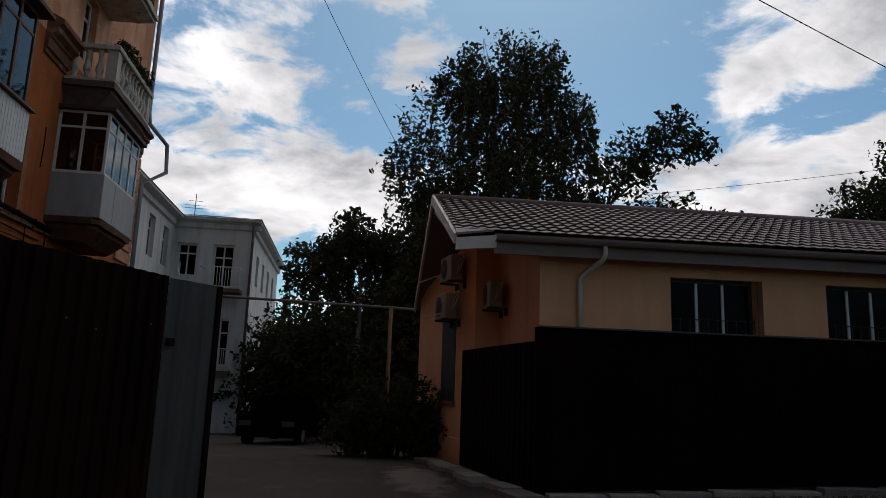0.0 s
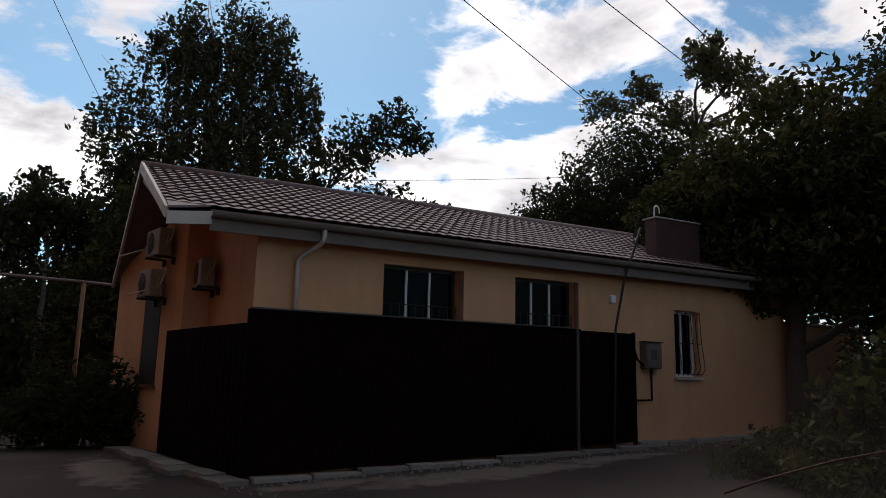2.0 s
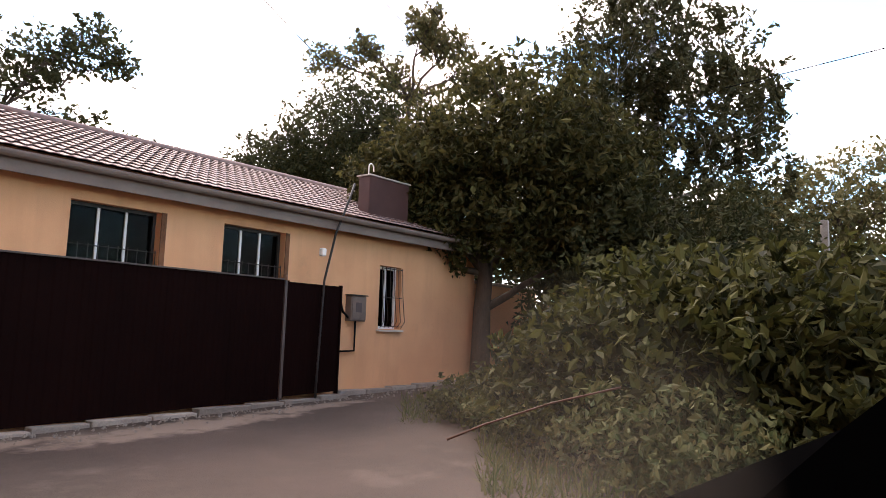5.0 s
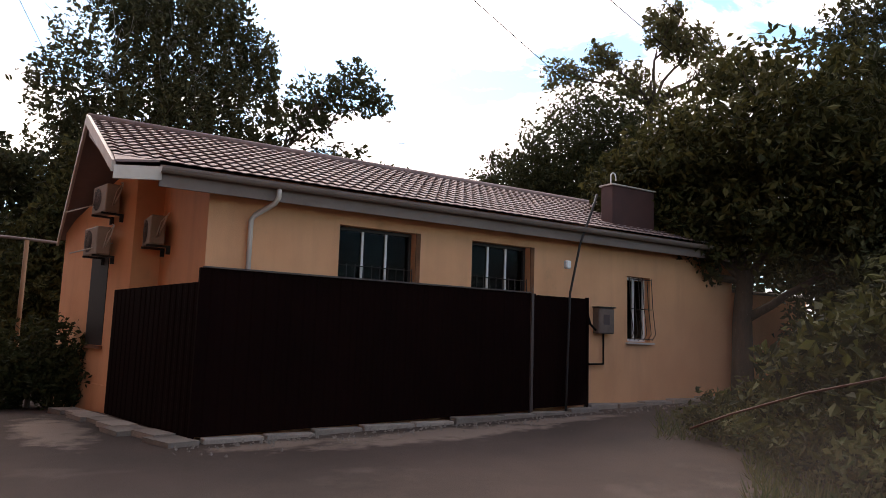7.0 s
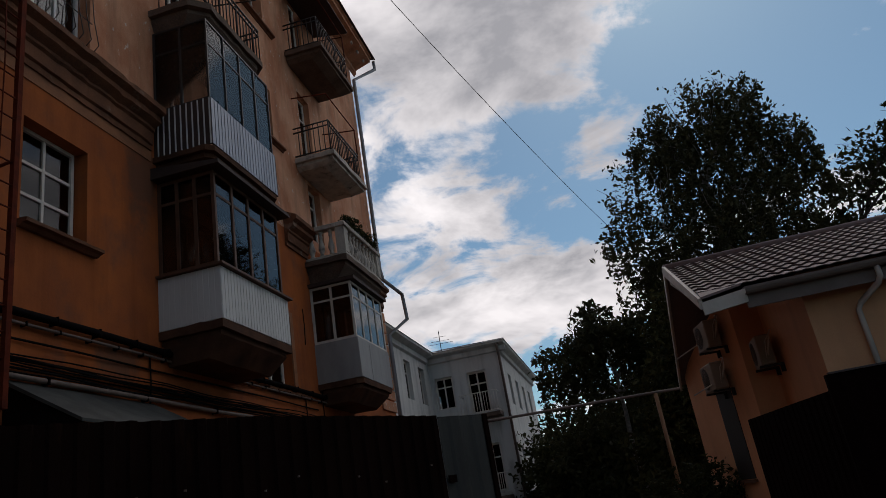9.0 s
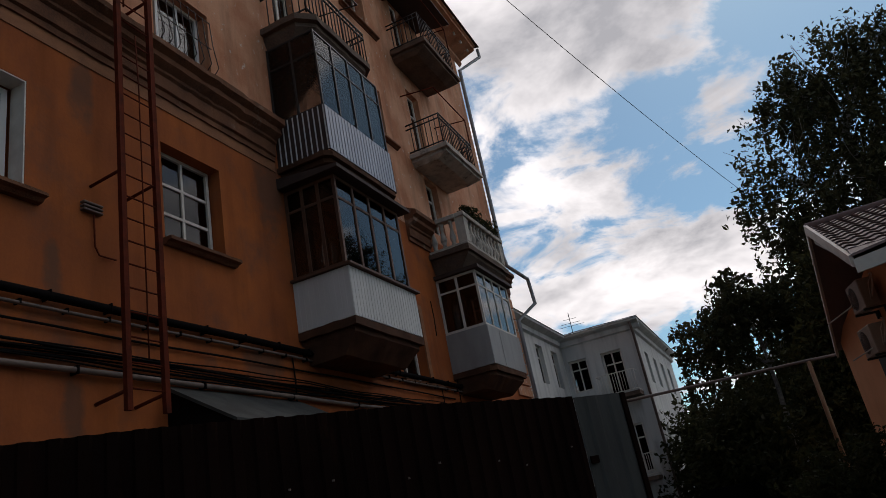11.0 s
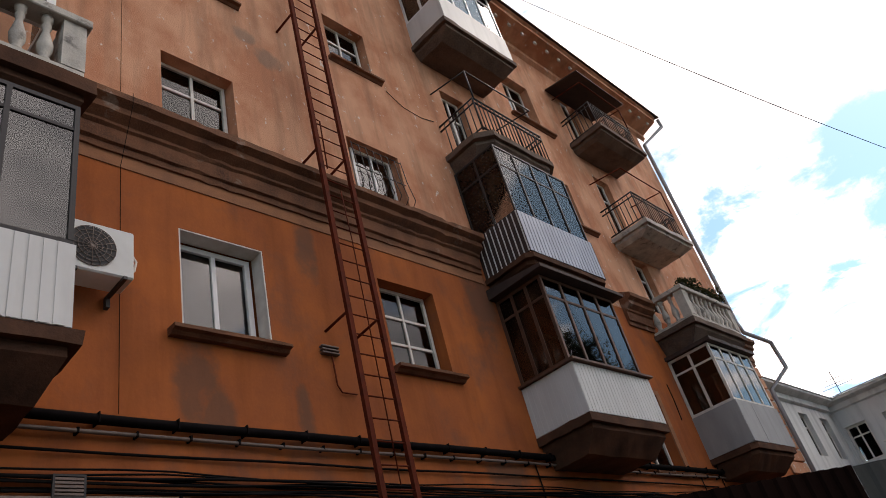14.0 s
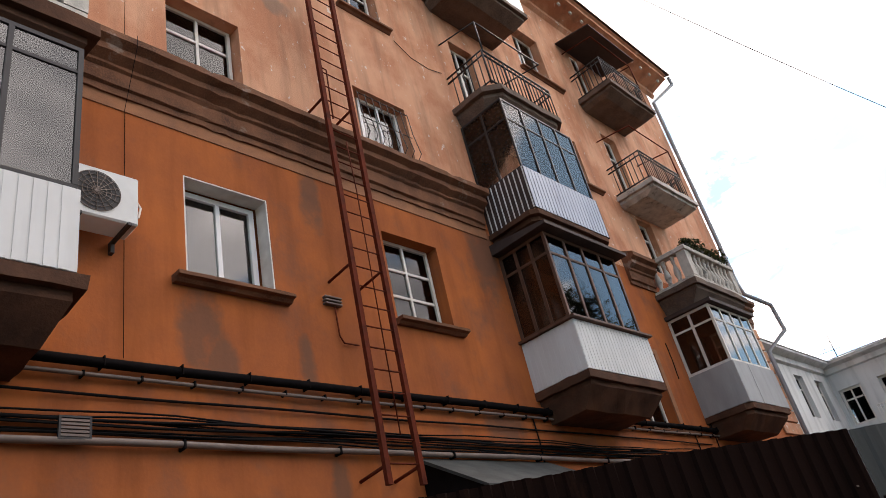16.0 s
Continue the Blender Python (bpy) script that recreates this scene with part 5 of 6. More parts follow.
def build_grass():
    rng = np.random.default_rng(5)
    n = 16000
    az = np.radians(50 + 42 * rng.random(n))
    d = 6.2 + 9 * rng.random(n)
    x, y = d * np.sin(az), d * np.cos(az)
    keep = (y < 8.6 - 0.10 * (x - 6)) & ((np.degrees(az) > 56) | (d > 10.2))
    x, y = x[keep], y[keep]
    n = len(x)
    z = np.array([ground_z(a, b) for a, b in zip(x, y)]) - 0.02
    h = 0.08 + 0.22 * rng.random(n) ** 2
    a = rng.random(n) * 6.283
    lx, ly = np.cos(a) * 0.012, np.sin(a) * 0.012
    bx, by = rng.normal(size=n) * 0.08, rng.normal(size=n) * 0.08
    v = np.stack([np.stack([x - lx, y - ly, z], 1), np.stack([x + lx, y + ly, z], 1), np.stack([x + bx, y + by, z + h], 1)], 1).reshape(-1, 3)
    f = np.arange(n * 3).reshape(-1, 3)
    ob = quick_mesh("grass", v.tolist(), f.tolist(), L_GRASS)
    tagged(ob, "patchy dry verge grass under the hedge", "grass", kind="stuff")


build_grass()


# ---- brown sheet fence along the low house ----
def profiled_sheet(p0, p1, z0a, z0b, z1, pitch=0.2, depth=0.03, t=0.004, sharp=True):
    """A standing trapezoid-profile sheet between two plan points; the foot may slope."""
    p0, p1 = Vector((*p0, 0)), Vector((*p1, 0))
    d = (p1 - p0)
    ln = d.length
    d.normalize()
    n = Vector((d.y, -d.x, 0))
    prof, x = [], 0.0
    while x < ln - 1e-4:
        for k, o in ((0.0, 0.0), (0.38, 0.0), (0.5, 1.0), (0.88, 1.0)):
            if x + k * pitch <= ln:
                prof.append((x + k * pitch, o * depth))
        x += pitch
    prof.append((ln, 0.0))
    bm = bmesh.new()
    rows = []
    for off in (0, -t):
        rows.append([(bm.verts.new((*(p0 + d * a + n * (o + off)).xy, z0a + (z0b - z0a) * a / ln)), bm.verts.new((*(p0 + d * a + n * (o + off)).xy, z1))) for a, o in prof])
    f, b = rows
    for i in range(len(prof) - 1):
        bm.faces.new((f[i][0], f[i + 1][0], f[i + 1][1], f[i][1]))
        bm.faces.new((b[i][0], b[i][1], b[i + 1][1], b[i + 1][0]))
        bm.faces.new((f[i][1], f[i + 1][1], b[i + 1][1], b[i][1]))
        bm.faces.new((f[i][0], b[i][0], b[i + 1][0], f[i + 1][0]))
    for i in (0, -1):
        bm.faces.new((f[i][0], f[i][1], b[i][1], b[i][0]))
    bmesh.ops.recalc_face_normals(bm, faces=bm.faces)
    return bm


def fz(u, n=9.9):
    return ground_z(u, n)


metal_fence = framed(thing("metal_fence", (0, 0, 0), 0, "dark brown profiled sheet-metal fence with gate in front of the house", "fence"), HOUSE_FRAME)


def build_metal_fence():
    top = 2.17
    edges = [2.48, 3.68, 4.88, 6.08, 7.28, 8.37]
    for a, b in zip(edges, edges[1:]):
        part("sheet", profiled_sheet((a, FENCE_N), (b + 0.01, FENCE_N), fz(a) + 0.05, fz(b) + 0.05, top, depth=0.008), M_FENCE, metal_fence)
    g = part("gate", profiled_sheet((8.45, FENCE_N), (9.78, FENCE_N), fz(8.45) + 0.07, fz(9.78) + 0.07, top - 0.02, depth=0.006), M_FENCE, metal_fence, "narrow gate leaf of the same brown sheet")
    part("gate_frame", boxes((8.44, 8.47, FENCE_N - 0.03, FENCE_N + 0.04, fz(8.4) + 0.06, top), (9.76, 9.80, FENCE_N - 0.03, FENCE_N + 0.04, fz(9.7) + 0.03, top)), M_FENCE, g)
    part("gate_post", boxes((8.375, 8.43, FENCE_N - 0.035, FENCE_N + 0.03, fz(8.4) - 0.1, top + 0.0)), M_FCAP, metal_fence, "lighter worn steel gate post")
    part("cap", boxes((2.44, 8.37, FENCE_N - 0.035, FENCE_N + 0.03, top + 0.002, top + 0.022)), M_FCAP, metal_fence)
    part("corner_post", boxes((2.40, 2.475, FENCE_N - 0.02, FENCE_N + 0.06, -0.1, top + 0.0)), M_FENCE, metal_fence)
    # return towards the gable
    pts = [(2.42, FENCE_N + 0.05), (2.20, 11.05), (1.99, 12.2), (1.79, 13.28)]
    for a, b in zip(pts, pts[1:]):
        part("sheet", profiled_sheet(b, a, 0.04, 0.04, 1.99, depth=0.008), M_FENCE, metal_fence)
    for x in (0.45, 1.6):
        part("rail", boxes((2.5, 8.3, FENCE_N + 0.006, FENCE_N + 0.04, x, x + 0.04)), M_FENCE, metal_fence)


build_metal_fence()


# concrete kerb and apron pieces along the fence
kerb = framed(thing("kerb", (0, 0, 0), 0, "broken pale concrete kerb and apron along the fence foot", "kerb", kind="structure"), HOUSE_FRAME)


def build_kerb():
    rng = random.Random(12)
    u = 2.55
    while u < 13.6:
        l = rng.uniform(0.7, 1.05)
        a, b = u, min(u + l, 13.7)
        z = fz((a + b) / 2)
        dn = rng.uniform(-0.03, 0.03)
        n0 = 9.80 if u < 9.6 else 10.02
        part("kerb_stone", boxes((a + 0.01, b - 0.01, n0 + dn - 0.12, n0 + dn + (0.08 if u < 9.6 else 0.10), z - 0.1, z + rng.uniform(0.015, 0.05)), bevel=0.012), M_CONCRETE, kerb)
        u += l
    # apron slabs beside the return
    line = [Vector((2.55, 9.62)), Vector((2.22, 10.9)), Vector((1.98, 12.1)), Vector((1.72, 13.4)), Vector((1.5, 14.4))]
    for p, q in zip(line, line[1:]):
        for k in range(2):
            a, b = p.lerp(q, k / 2), p.lerp(q, (k + 1) / 2)
            w = 0.46 + rng.uniform(-0.14, 0.10)
            bm = bmesh.new()
            poly_prism(bm, [(a.x - 0.06, a.y + 0.02), (b.x - 0.06, b.y - 0.02), (b.x - 0.06 - w, b.y - 0.06), (a.x - 0.06 - w * rng.uniform(0.85, 1.0), a.y - 0.10)], -0.12, 0.035 + rng.uniform(0, 0.03))
            part("apron_slab", bm, M_CONCRETE, kerb)
    v, f = [], []
    for k in range(420):
        u, n = rng.uniform(2.0, 12), 9.5 - abs(rng.gauss(0, 0.35))
        s = rng.uniform(0.008, 0.03)
        z = fz(u) + s * 0.3
        i = len(v)
        v += [(u - s, n, z), (u, n - s, z - s * 0.3), (u + s, n, z), (u, n + s, z), (u + s * 0.2, n, z + s)]
        f += [(i, i + 1, i + 4), (i + 1, i + 2, i + 4), (i + 2, i + 3, i + 4), (i + 3, i, i + 4)]
    ob = quick_mesh("rubble", v, f, M_CONCRETE)
    ob.matrix_world = HOUSE_FRAME.copy()
    tagged(ob, "loose pale grit and stone chips along the kerb", "rubble", kind="stuff")


build_kerb()


def in_house(o):
    return framed(o, HOUSE_FRAME)


# ---- fittings on and by the house ----
def ac_unit(at, turn, label, w=0.78, h=0.55, d=0.28, mat=None):
    """An outdoor air-conditioning unit whose fan faces local -y; its back is at y = 0."""
    e = thing("air_conditioner", at, turn, label, "air conditioner")
    part("casing", boxes((-w / 2, w / 2, -d, 0, 0, h), bevel=0.018), mat or M_AC, e)
    cx, cz, r = -w * 0.12, h * 0.5, h * 0.40
    bm = bmesh.new()
    ring = [bm.verts.new((cx + r * math.cos(2 * math.pi * k / 28), -d - 0.003, cz + r * math.sin(2 * math.pi * k / 28))) for k in range(28)]
    bm.faces.new(ring)
    part("fan_opening", bm, M_DARKFRAME, e, "dark round fan opening")
    fan = []
    for k in range(1, 6):
        rr = r * k / 5
        fan.append(([(cx + rr * math.cos(2 * math.pi * i / 24), -d - 0.012, cz + rr * math.sin(2 * math.pi * i / 24)) for i in range(25)], 0.004))
    for k in range(8):
        a = math.pi * k / 8
        fan.append(([(cx + r * math.cos(a), -d - 0.012, cz + r * math.sin(a)), (cx - r * math.cos(a), -d - 0.012, cz - r * math.sin(a))], 0.004))
    guard = part("fan_guard", tubes(fan[4], seg=4), M_GREYPIPE, e)
    for k, wire in enumerate(fan):
        if k != 4:
            part("guard_ring" if k < 4 else "guard_spoke", tubes(wire, seg=4), M_GREYPIPE, guard)
    for x in (-w * 0.35, w * 0.35):
        part("bracket", boxes((x - 0.02, x + 0.02, -d - 0.03, 0.12, -0.035, -0.001), (x - 0.02, x + 0.02, 0.05, 0.12, -0.14, -0.036)), M_DARKFRAME, e)
    part("hose", tubes(([(w / 2, -0.1, h * 0.30), (w / 2 + 0.10, -0.1, h * 0.45), (w / 2 + 0.14, -0.06, h * 0.70), (w / 2 + 0.10, -0.02, h * 0.92), (w / 2 - 0.04, 0.04, h + 0.05), (w * 0.1, 0.09, h + 0.09)], 0.014), ([(w / 2, -0.14, h * 0.22), (w / 2 + 0.05, -0.14, h * 0.35), (w / 2 + 0.06, -0.10, h * 0.75), (w / 2 - 0.03, 0.02, h + 0.02)], 0.010), seg=6), M_FASCIA, e)
    return e


def build_house_fittings():
    in_house(ac_unit((2.40, 12.75, 2.70), -90, "outdoor air conditioner in the recess, casing colour darkened for shade", 0.66, 0.46, 0.25, M_AC_SHADED))
    e = Vector((1.24 - 2.03, 17.3 - 13.30, 0)).normalized()
    side = Vector((-e.y, e.x, 0))
    for s, z in ((0.85, 3.32), (1.15, 2.62)):
        p = Vector((2.03, 13.30, z)) + e * s + side * 0.12
        in_house(ac_unit(tuple(p), math.degrees(math.atan2(-e.y, -e.x)), "air conditioner bolted to the gable end, casing colour darkened for shade", 0.70, 0.48, 0.26, M_AC_SHADED))
    for s, z, zz in ((1.0, 2.85, 2.6), (1.6, 3.65, 3.35)):
        p = Vector((2.03, 13.30, z)) + e * s + side * 0.02
        q = p + side * 0.75 + Vector((0, 0, zz - z))
        r = thing("awning_rod", tuple(p), 0, "thin pale metal rod sticking out of the gable end", "rod")
        part("rod", tubes(([(0, 0, 0), tuple(q - p)], 0.012), seg=6), M_FASCIA, r)
        in_house(r)
    m = thing("meter_box", (10.40, W_N, 1.56), 0, "grey electricity meter box on the house wall", "meter box")
    b = part("box", boxes((-0.21, 0.21, -0.16, 0.05, 0, 0.46), bevel=0.012), M_GREYPIPE, m)
    part("hood", boxes((-0.23, 0.23, -0.19, 0.03, 0.463, 0.482)), M_DARKFRAME, b)
    part("door", boxes((-0.19, 0.19, -0.176, -0.163, 0.03, 0.43)), M_GREYPIPE, b)
    part("window", boxes((-0.10, 0.06, -0.184, -0.178, 0.16, 0.34)), M_FCAP, b)
    part("conduit", tubes(([(0.02, -0.06, -0.001), (0.02, -0.06, -0.54), (-0.42, -0.06, -0.55)], 0.02), seg=8), M_CABLE, m)
    part("conduit", tubes(([(-0.212, -0.08, 0.06), (-0.36, -0.08, 0.16), (-0.46, -0.08, 0.40)], 0.022), seg=8), M_CABLE, m)
    in_house(m)
    p = thing("leaning_mast", (9.14, 9.78, fz(9.1) - 0.03), 0, "thin leaning iron mast against the fence and eave", "mast")
    part("shaft", tubes(([(0, 0, 0), (0.02, 0, 0.55), (0.08, 0, 2.0), (0.30, -0.02, 2.85), (0.52, -0.10, 3.45), (0.66, -0.10, 3.78)], 0.022), seg=8), M_DARKFRAME, p)
    part("insulator", boxes((-0.06, 0.06, -0.06, 0.04, 2.42, 2.56), bevel=0.02), M_PVC, p, "white insulator")
    in_house(p)
    h = thing("vent_hook", (11.06, 10.5, 4.46), 0, "white swan-neck vent pipe on the chimney box", "vent pipe")
    part("pipe", tubes(([(0, 0, 0)] + [(0.075 - 0.075 * math.cos(a), 0, 0.16 + 0.085 * math.sin(a)) for a in [math.pi * k / 8 for k in range(9)]] + [(0.155, 0, 0.10)], 0.014), seg=8), M_PVC, h)
    in_house(h)


build_house_fittings()


# ---- ladder, pipes and fittings on the apartment block ----
def on_block(name, at, label, category):
    return framed(thing(name, at, 0, label, category), BLOCK_FRAME)


def build_ladder():
    l = on_block("fire_ladder", (5.92, -0.48, 3.2), "tall rust-red steel fire ladder bracketed off the wall", "ladder")
    w, h = 0.27, 15.0
    for x in (-w, w):
        part("rail", boxes((x - 0.036, x + 0.036, -0.03, 0.03, 0, h)), M_LADDER, l)
    z = 0.25
    while z < h:
        part("rung", tubes(([(-w + 0.028, 0, z), (w - 0.028, 0, z)], 0.011), seg=6), M_LADDER, l)
        z += 0.30
    for z in (0.18, 2.95, 5.95, 9.3, 12.4):
        for x in (-w, w):
            part("bracket", tubes(([(x, 0.024, z + 0.05), (x - 0.03, 0.50, z - 0.02)], 0.022), seg=6), M_LADDER, l)
    part("rod", tubes(([(0.02, -0.02, 0.6), (0.03, -0.02, 4.3), (0.0, -0.02, 5.2)], 0.009), seg=5), M_LADDER, l)
    part("rod", tubes(([(-0.16, 0.0, 5.6), (-0.16, -0.03, 6.6), (-0.26, 0.0, 6.65)], 0.012), seg=5), M_LADDER, l)


build_ladder()


def wavy(rng, x0, x1, y, z, amp, n=46, drift=0.0):
    a, b, c = rng.uniform(0, 6), rng.uniform(0, 6), rng.uniform(0.5, 1.2)
    return [(x, y + 0.012 * math.sin(x * 2.1 + b), z + drift * (x - x0) / (x1 - x0) + amp * math.sin(x * c + a) + amp * 0.5 * math.sin(x * 2.7 * c + b)) for x in [x0 + (x1 - x0) * i / n for i in range(n + 1)]]


def build_services():
    rng = random.Random(4)
    b = on_block("heating_pipe", (0, 0, 0), "thick black-wrapped pipe clipped along the facade", "pipe")
    part("pipe", tubes((wavy(rng, -8.8, 16.0, -0.12, 4.50, 0.004), 0.052), seg=9), M_BLACKPIPE, b)
    x = -8.3
    while x < 16:
        part("clip", boxes((x, x + 0.014, -0.178, -0.036, 4.445, 4.56), bevel=0.003), M_BLACKPIPE, b)
        x += 0.78
    b = on_block("conduit_pipe", (0, 0, 0), "thin grey corrugated conduit under the black pipe", "conduit")
    part("pipe", tubes((wavy(rng, -8.8, 16.3, -0.10, 4.375, 0.012), 0.022), seg=7), M_GREYPIPE, b)
    x = -8.0
    while x < 16:
        part("clip", boxes((x, x + 0.02, -0.13, -0.036, 4.35, 4.405)), M_CABLE, b)
        x += 0.55
    b = on_block("gas_main", (0, 0, 0), "pale painted pipe running low along the facade", "pipe")
    part("pipe", tubes((wavy(rng, -8.8, 15.4, -0.11, 3.715, 0.004), 0.036), seg=9), M_GREYPIPE, b)
    x = -8.0
    while x < 15:
        part("clip", boxes((x, x + 0.03, -0.155, -0.036, 3.665, 3.762), bevel=0.006), M_BLACKPIPE, b)
        x += 1.9
    for k in range(11):
        z = (4.19, 3.98, 3.965, 3.95, 3.94, 3.925, 3.905, 3.89, 3.86, 3.83, 3.80)[k]
        c = on_block("facade_cable", (0, 0, 0), "black cable slung along the facade", "cable")
        c["group"] = "cables along the facade"
        part("cable", tubes((wavy(rng, -8.8, rng.uniform(14, 21), -0.075 - 0.012 * (k % 4), z, 0.006 if k == 0 else 0.022, drift=rng.uniform(-0.05, 0.03)), 0.011 if k % 3 else 0.016), seg=5), M_CABLE, c)
    for x, z0 in ((9.3, 4.4), (14.9, 4.5), (15.9, 4.9), (15.2, 6.6)):
        c = on_block("drop_cable", (0, 0, 0), "thin dark cable running down the facade", "cable")
        part("cable", tubes(([(x, -0.06, z0), (x + 0.02, -0.06, z0 - 0.4), (x - 0.02, -0.06, z0 - 0.9)], 0.012), seg=5), M_CABLE, c)
    v = on_block("wall_vent", (2.40, -0.13, 3.83), "small slatted grey vent grille in the wall", "vent")
    part("frame", boxes((-0.14, 0.14, -0.02, 0.01, -0.11, -0.09), (-0.14, 0.14, -0.02, 0.01, 0.09, 0.11), (-0.14, -0.12, -0.02, 0.01, -0.09, 0.09), (0.12, 0.14, -0.02, 0.01, -0.09, 0.09)), M_DARKFRAME, v)
    for k in range(5):
        part("slat", boxes((-0.12, 0.12, -0.018, 0.004, -0.082 + k * 0.035, -0.06 + k * 0.035)), M_GREYPIPE, v)
    j = on_block("junction_box", (5.61, 0, 5.81), "small weathered junction block with wires", "junction box")
    for k in range(3):
        part("insulator", boxes((-0.14, 0.14, -0.07, 0.02, -0.06 + k * 0.05, -0.03 + k * 0.05), bevel=0.008), M_GREYPIPE, j)
    part("wire", tubes(([(0.03, -0.03, -0.07), (0.04, -0.03, -0.5), (0.10, -0.03, -0.60), (0.34, -0.03, -0.60)], 0.012), seg=6), M_LADDER, j)
    e = ac_unit((F_X + 0.12, 2.48, 5.80), 90, "white outdoor air conditioner on the orange wall", 0.70, 0.60, 0.32)
    # porch canopy
    c = on_block("porch_canopy", (7.95, 0, 3.3), "grey sheet-metal porch canopy over an entrance", "canopy")
    bm = bmesh.new()
    prism(bm, [(-0.04, 0.38), (-1.1, -0.27), (-1.1, -0.31), (-0.04, 0.33)], -1.35, 1.45)
    part("sheet", bm, M_GREY, c)
    for x in (-1.30, 1.36):
        bm = bmesh.new()
        prism(bm, [(-0.04, 0.32), (-1.08, -0.315), (-1.08, -0.36), (-0.04, -0.36)], x, x + 0.04)
        part("cheek", bm, M_BLACKPIPE, c)
    w = on_block("loose_wire", (0, 0, 0), "thin loose wire across the upper render", "wire")
    part("wire", tubes(([(8.2, -0.02, 12.4), (8.6, -0.02, 12.15), (9.1, -0.02, 12.1), (9.5, -0.02, 12.2)], 0.008), seg=5), M_CABLE, w)
    for x in (2.85,):
        w = on_block("loose_wire", (0, 0, 0), "thin dark wire hanging straight down the render", "wire")
        part("wire", tubes(([(x, -0.012, 17.5), (x, -0.012, 9.15)], 0.003), ([(x, -0.37, 8.9), (x, -0.37, 8.7), (x + 0.01, -0.02, 7.95), (x + 0.02, -0.02, 4.6)], 0.004), seg=5), M_CABLE, w)
    # rain pipe at the far corner, with its bent foot over the cornice
    d = on_block("rain_pipe", (0, 0, 0), "grey zinc rain pipe at the building corner", "rain pipe")
    y = Y_END - 0.05
    part("pipe", tubes(([(y + 0.75, -0.78, 18.5), (y + 0.78, -0.78, 18.15), (y - 0.1, -0.16, 17.3), (y - 0.1, -0.16, 9.6), (y - 0.1, -0.22, 9.2), (y + 0.55, -0.62, 8.75), (y + 0.75, -0.62, 7.9), (y + 0.1, -0.12, 7.3), (y + 0.1, -0.12, 3.0)], 0.065), seg=9), M_TINROOF, d)


build_services()


# ---- rusty corrugated fence and grey gate sheet beside the lane ----
yard_fence = thing("corrugated_fence", (0, 0, 0), 0, "dark rusty corrugated sheet fence in front of the block", "fence")


def build_yard_fence():
    rng = random.Random(9)
    pts = [Vector((-6.2, -1.6)), Vector((-4.2, 1.97)), Vector((-3.72, 2.46)), Vector((-3.09, 3.16)), Vector((-2.30, 4.27)), Vector((-1.47, 6.05))]
    for a, b in zip(pts, pts[1:]):
        n = max(1, round((b - a).length / 0.85))
        for k in range(n):
            p, q = a.lerp(b, k / n), a.lerp(b, (k + 1) / n)
            t = (2.27 if p.x < -3.73 else 2.2) + rng.uniform(-0.012, 0.012)
            part("sheet", profiled_sheet(p, q, 0.05, 0.05, t, pitch=0.14, depth=0.022), M_RUST, yard_fence)
        d = (b - a).normalized()
        nn = Vector((d.y, -d.x))
        for k in range(n + 1):
            if k % 3 == 1:
                p = a.lerp(b, k / n) - nn * 0.05
                part("post", boxes((p.x - 0.025, p.x + 0.025, p.y - 0.025, p.y + 0.025, -0.1, 2.33 if p.x < -3.6 else 2.15)), M_GREYPIPE, yard_fence)
        for z in (0.5, 1.75):
            for k in range(int((b - a).length / 0.28)):
                p = a + d * (0.1 + k * 0.28) + nn * 0.026
                zz = z + rng.uniform(-0.05, 0.05)
                if rng.random() < 0.55:
                    part("rivet", boxes((p.x - 0.006, p.x + 0.006, p.y - 0.006, p.y + 0.006, zz, zz + 0.012)), M_GREYPIPE, yard_fence)
    g = thing("grey_gate_sheet", (-1.47, 6.06, 0.05), math.degrees(math.atan2(0.42, 0.31)), "weathered grey steel sheet leaf at the end of the fence", "gate")
    part("sheet", profiled_sheet((0.01, 0), (0.53, 0), 0.0, 0.0, 2.15, pitch=0.26, depth=0.012), M_GREY, g)
    part("post", boxes((0.53, 0.58, -0.02, 0.04, -0.1, 2.15)), M_RUST, g)
    part("hinge", boxes((0.02, 0.10, -0.03, -0.014, 1.6, 1.66)), M_RUST, g)


build_yard_fence()


# ---- pale two-storey building at the end of the lane ----
WB = thing("white_building", (0, 31.7, 0), 0, "pale grey-white two-storey building with tin roof", "building")


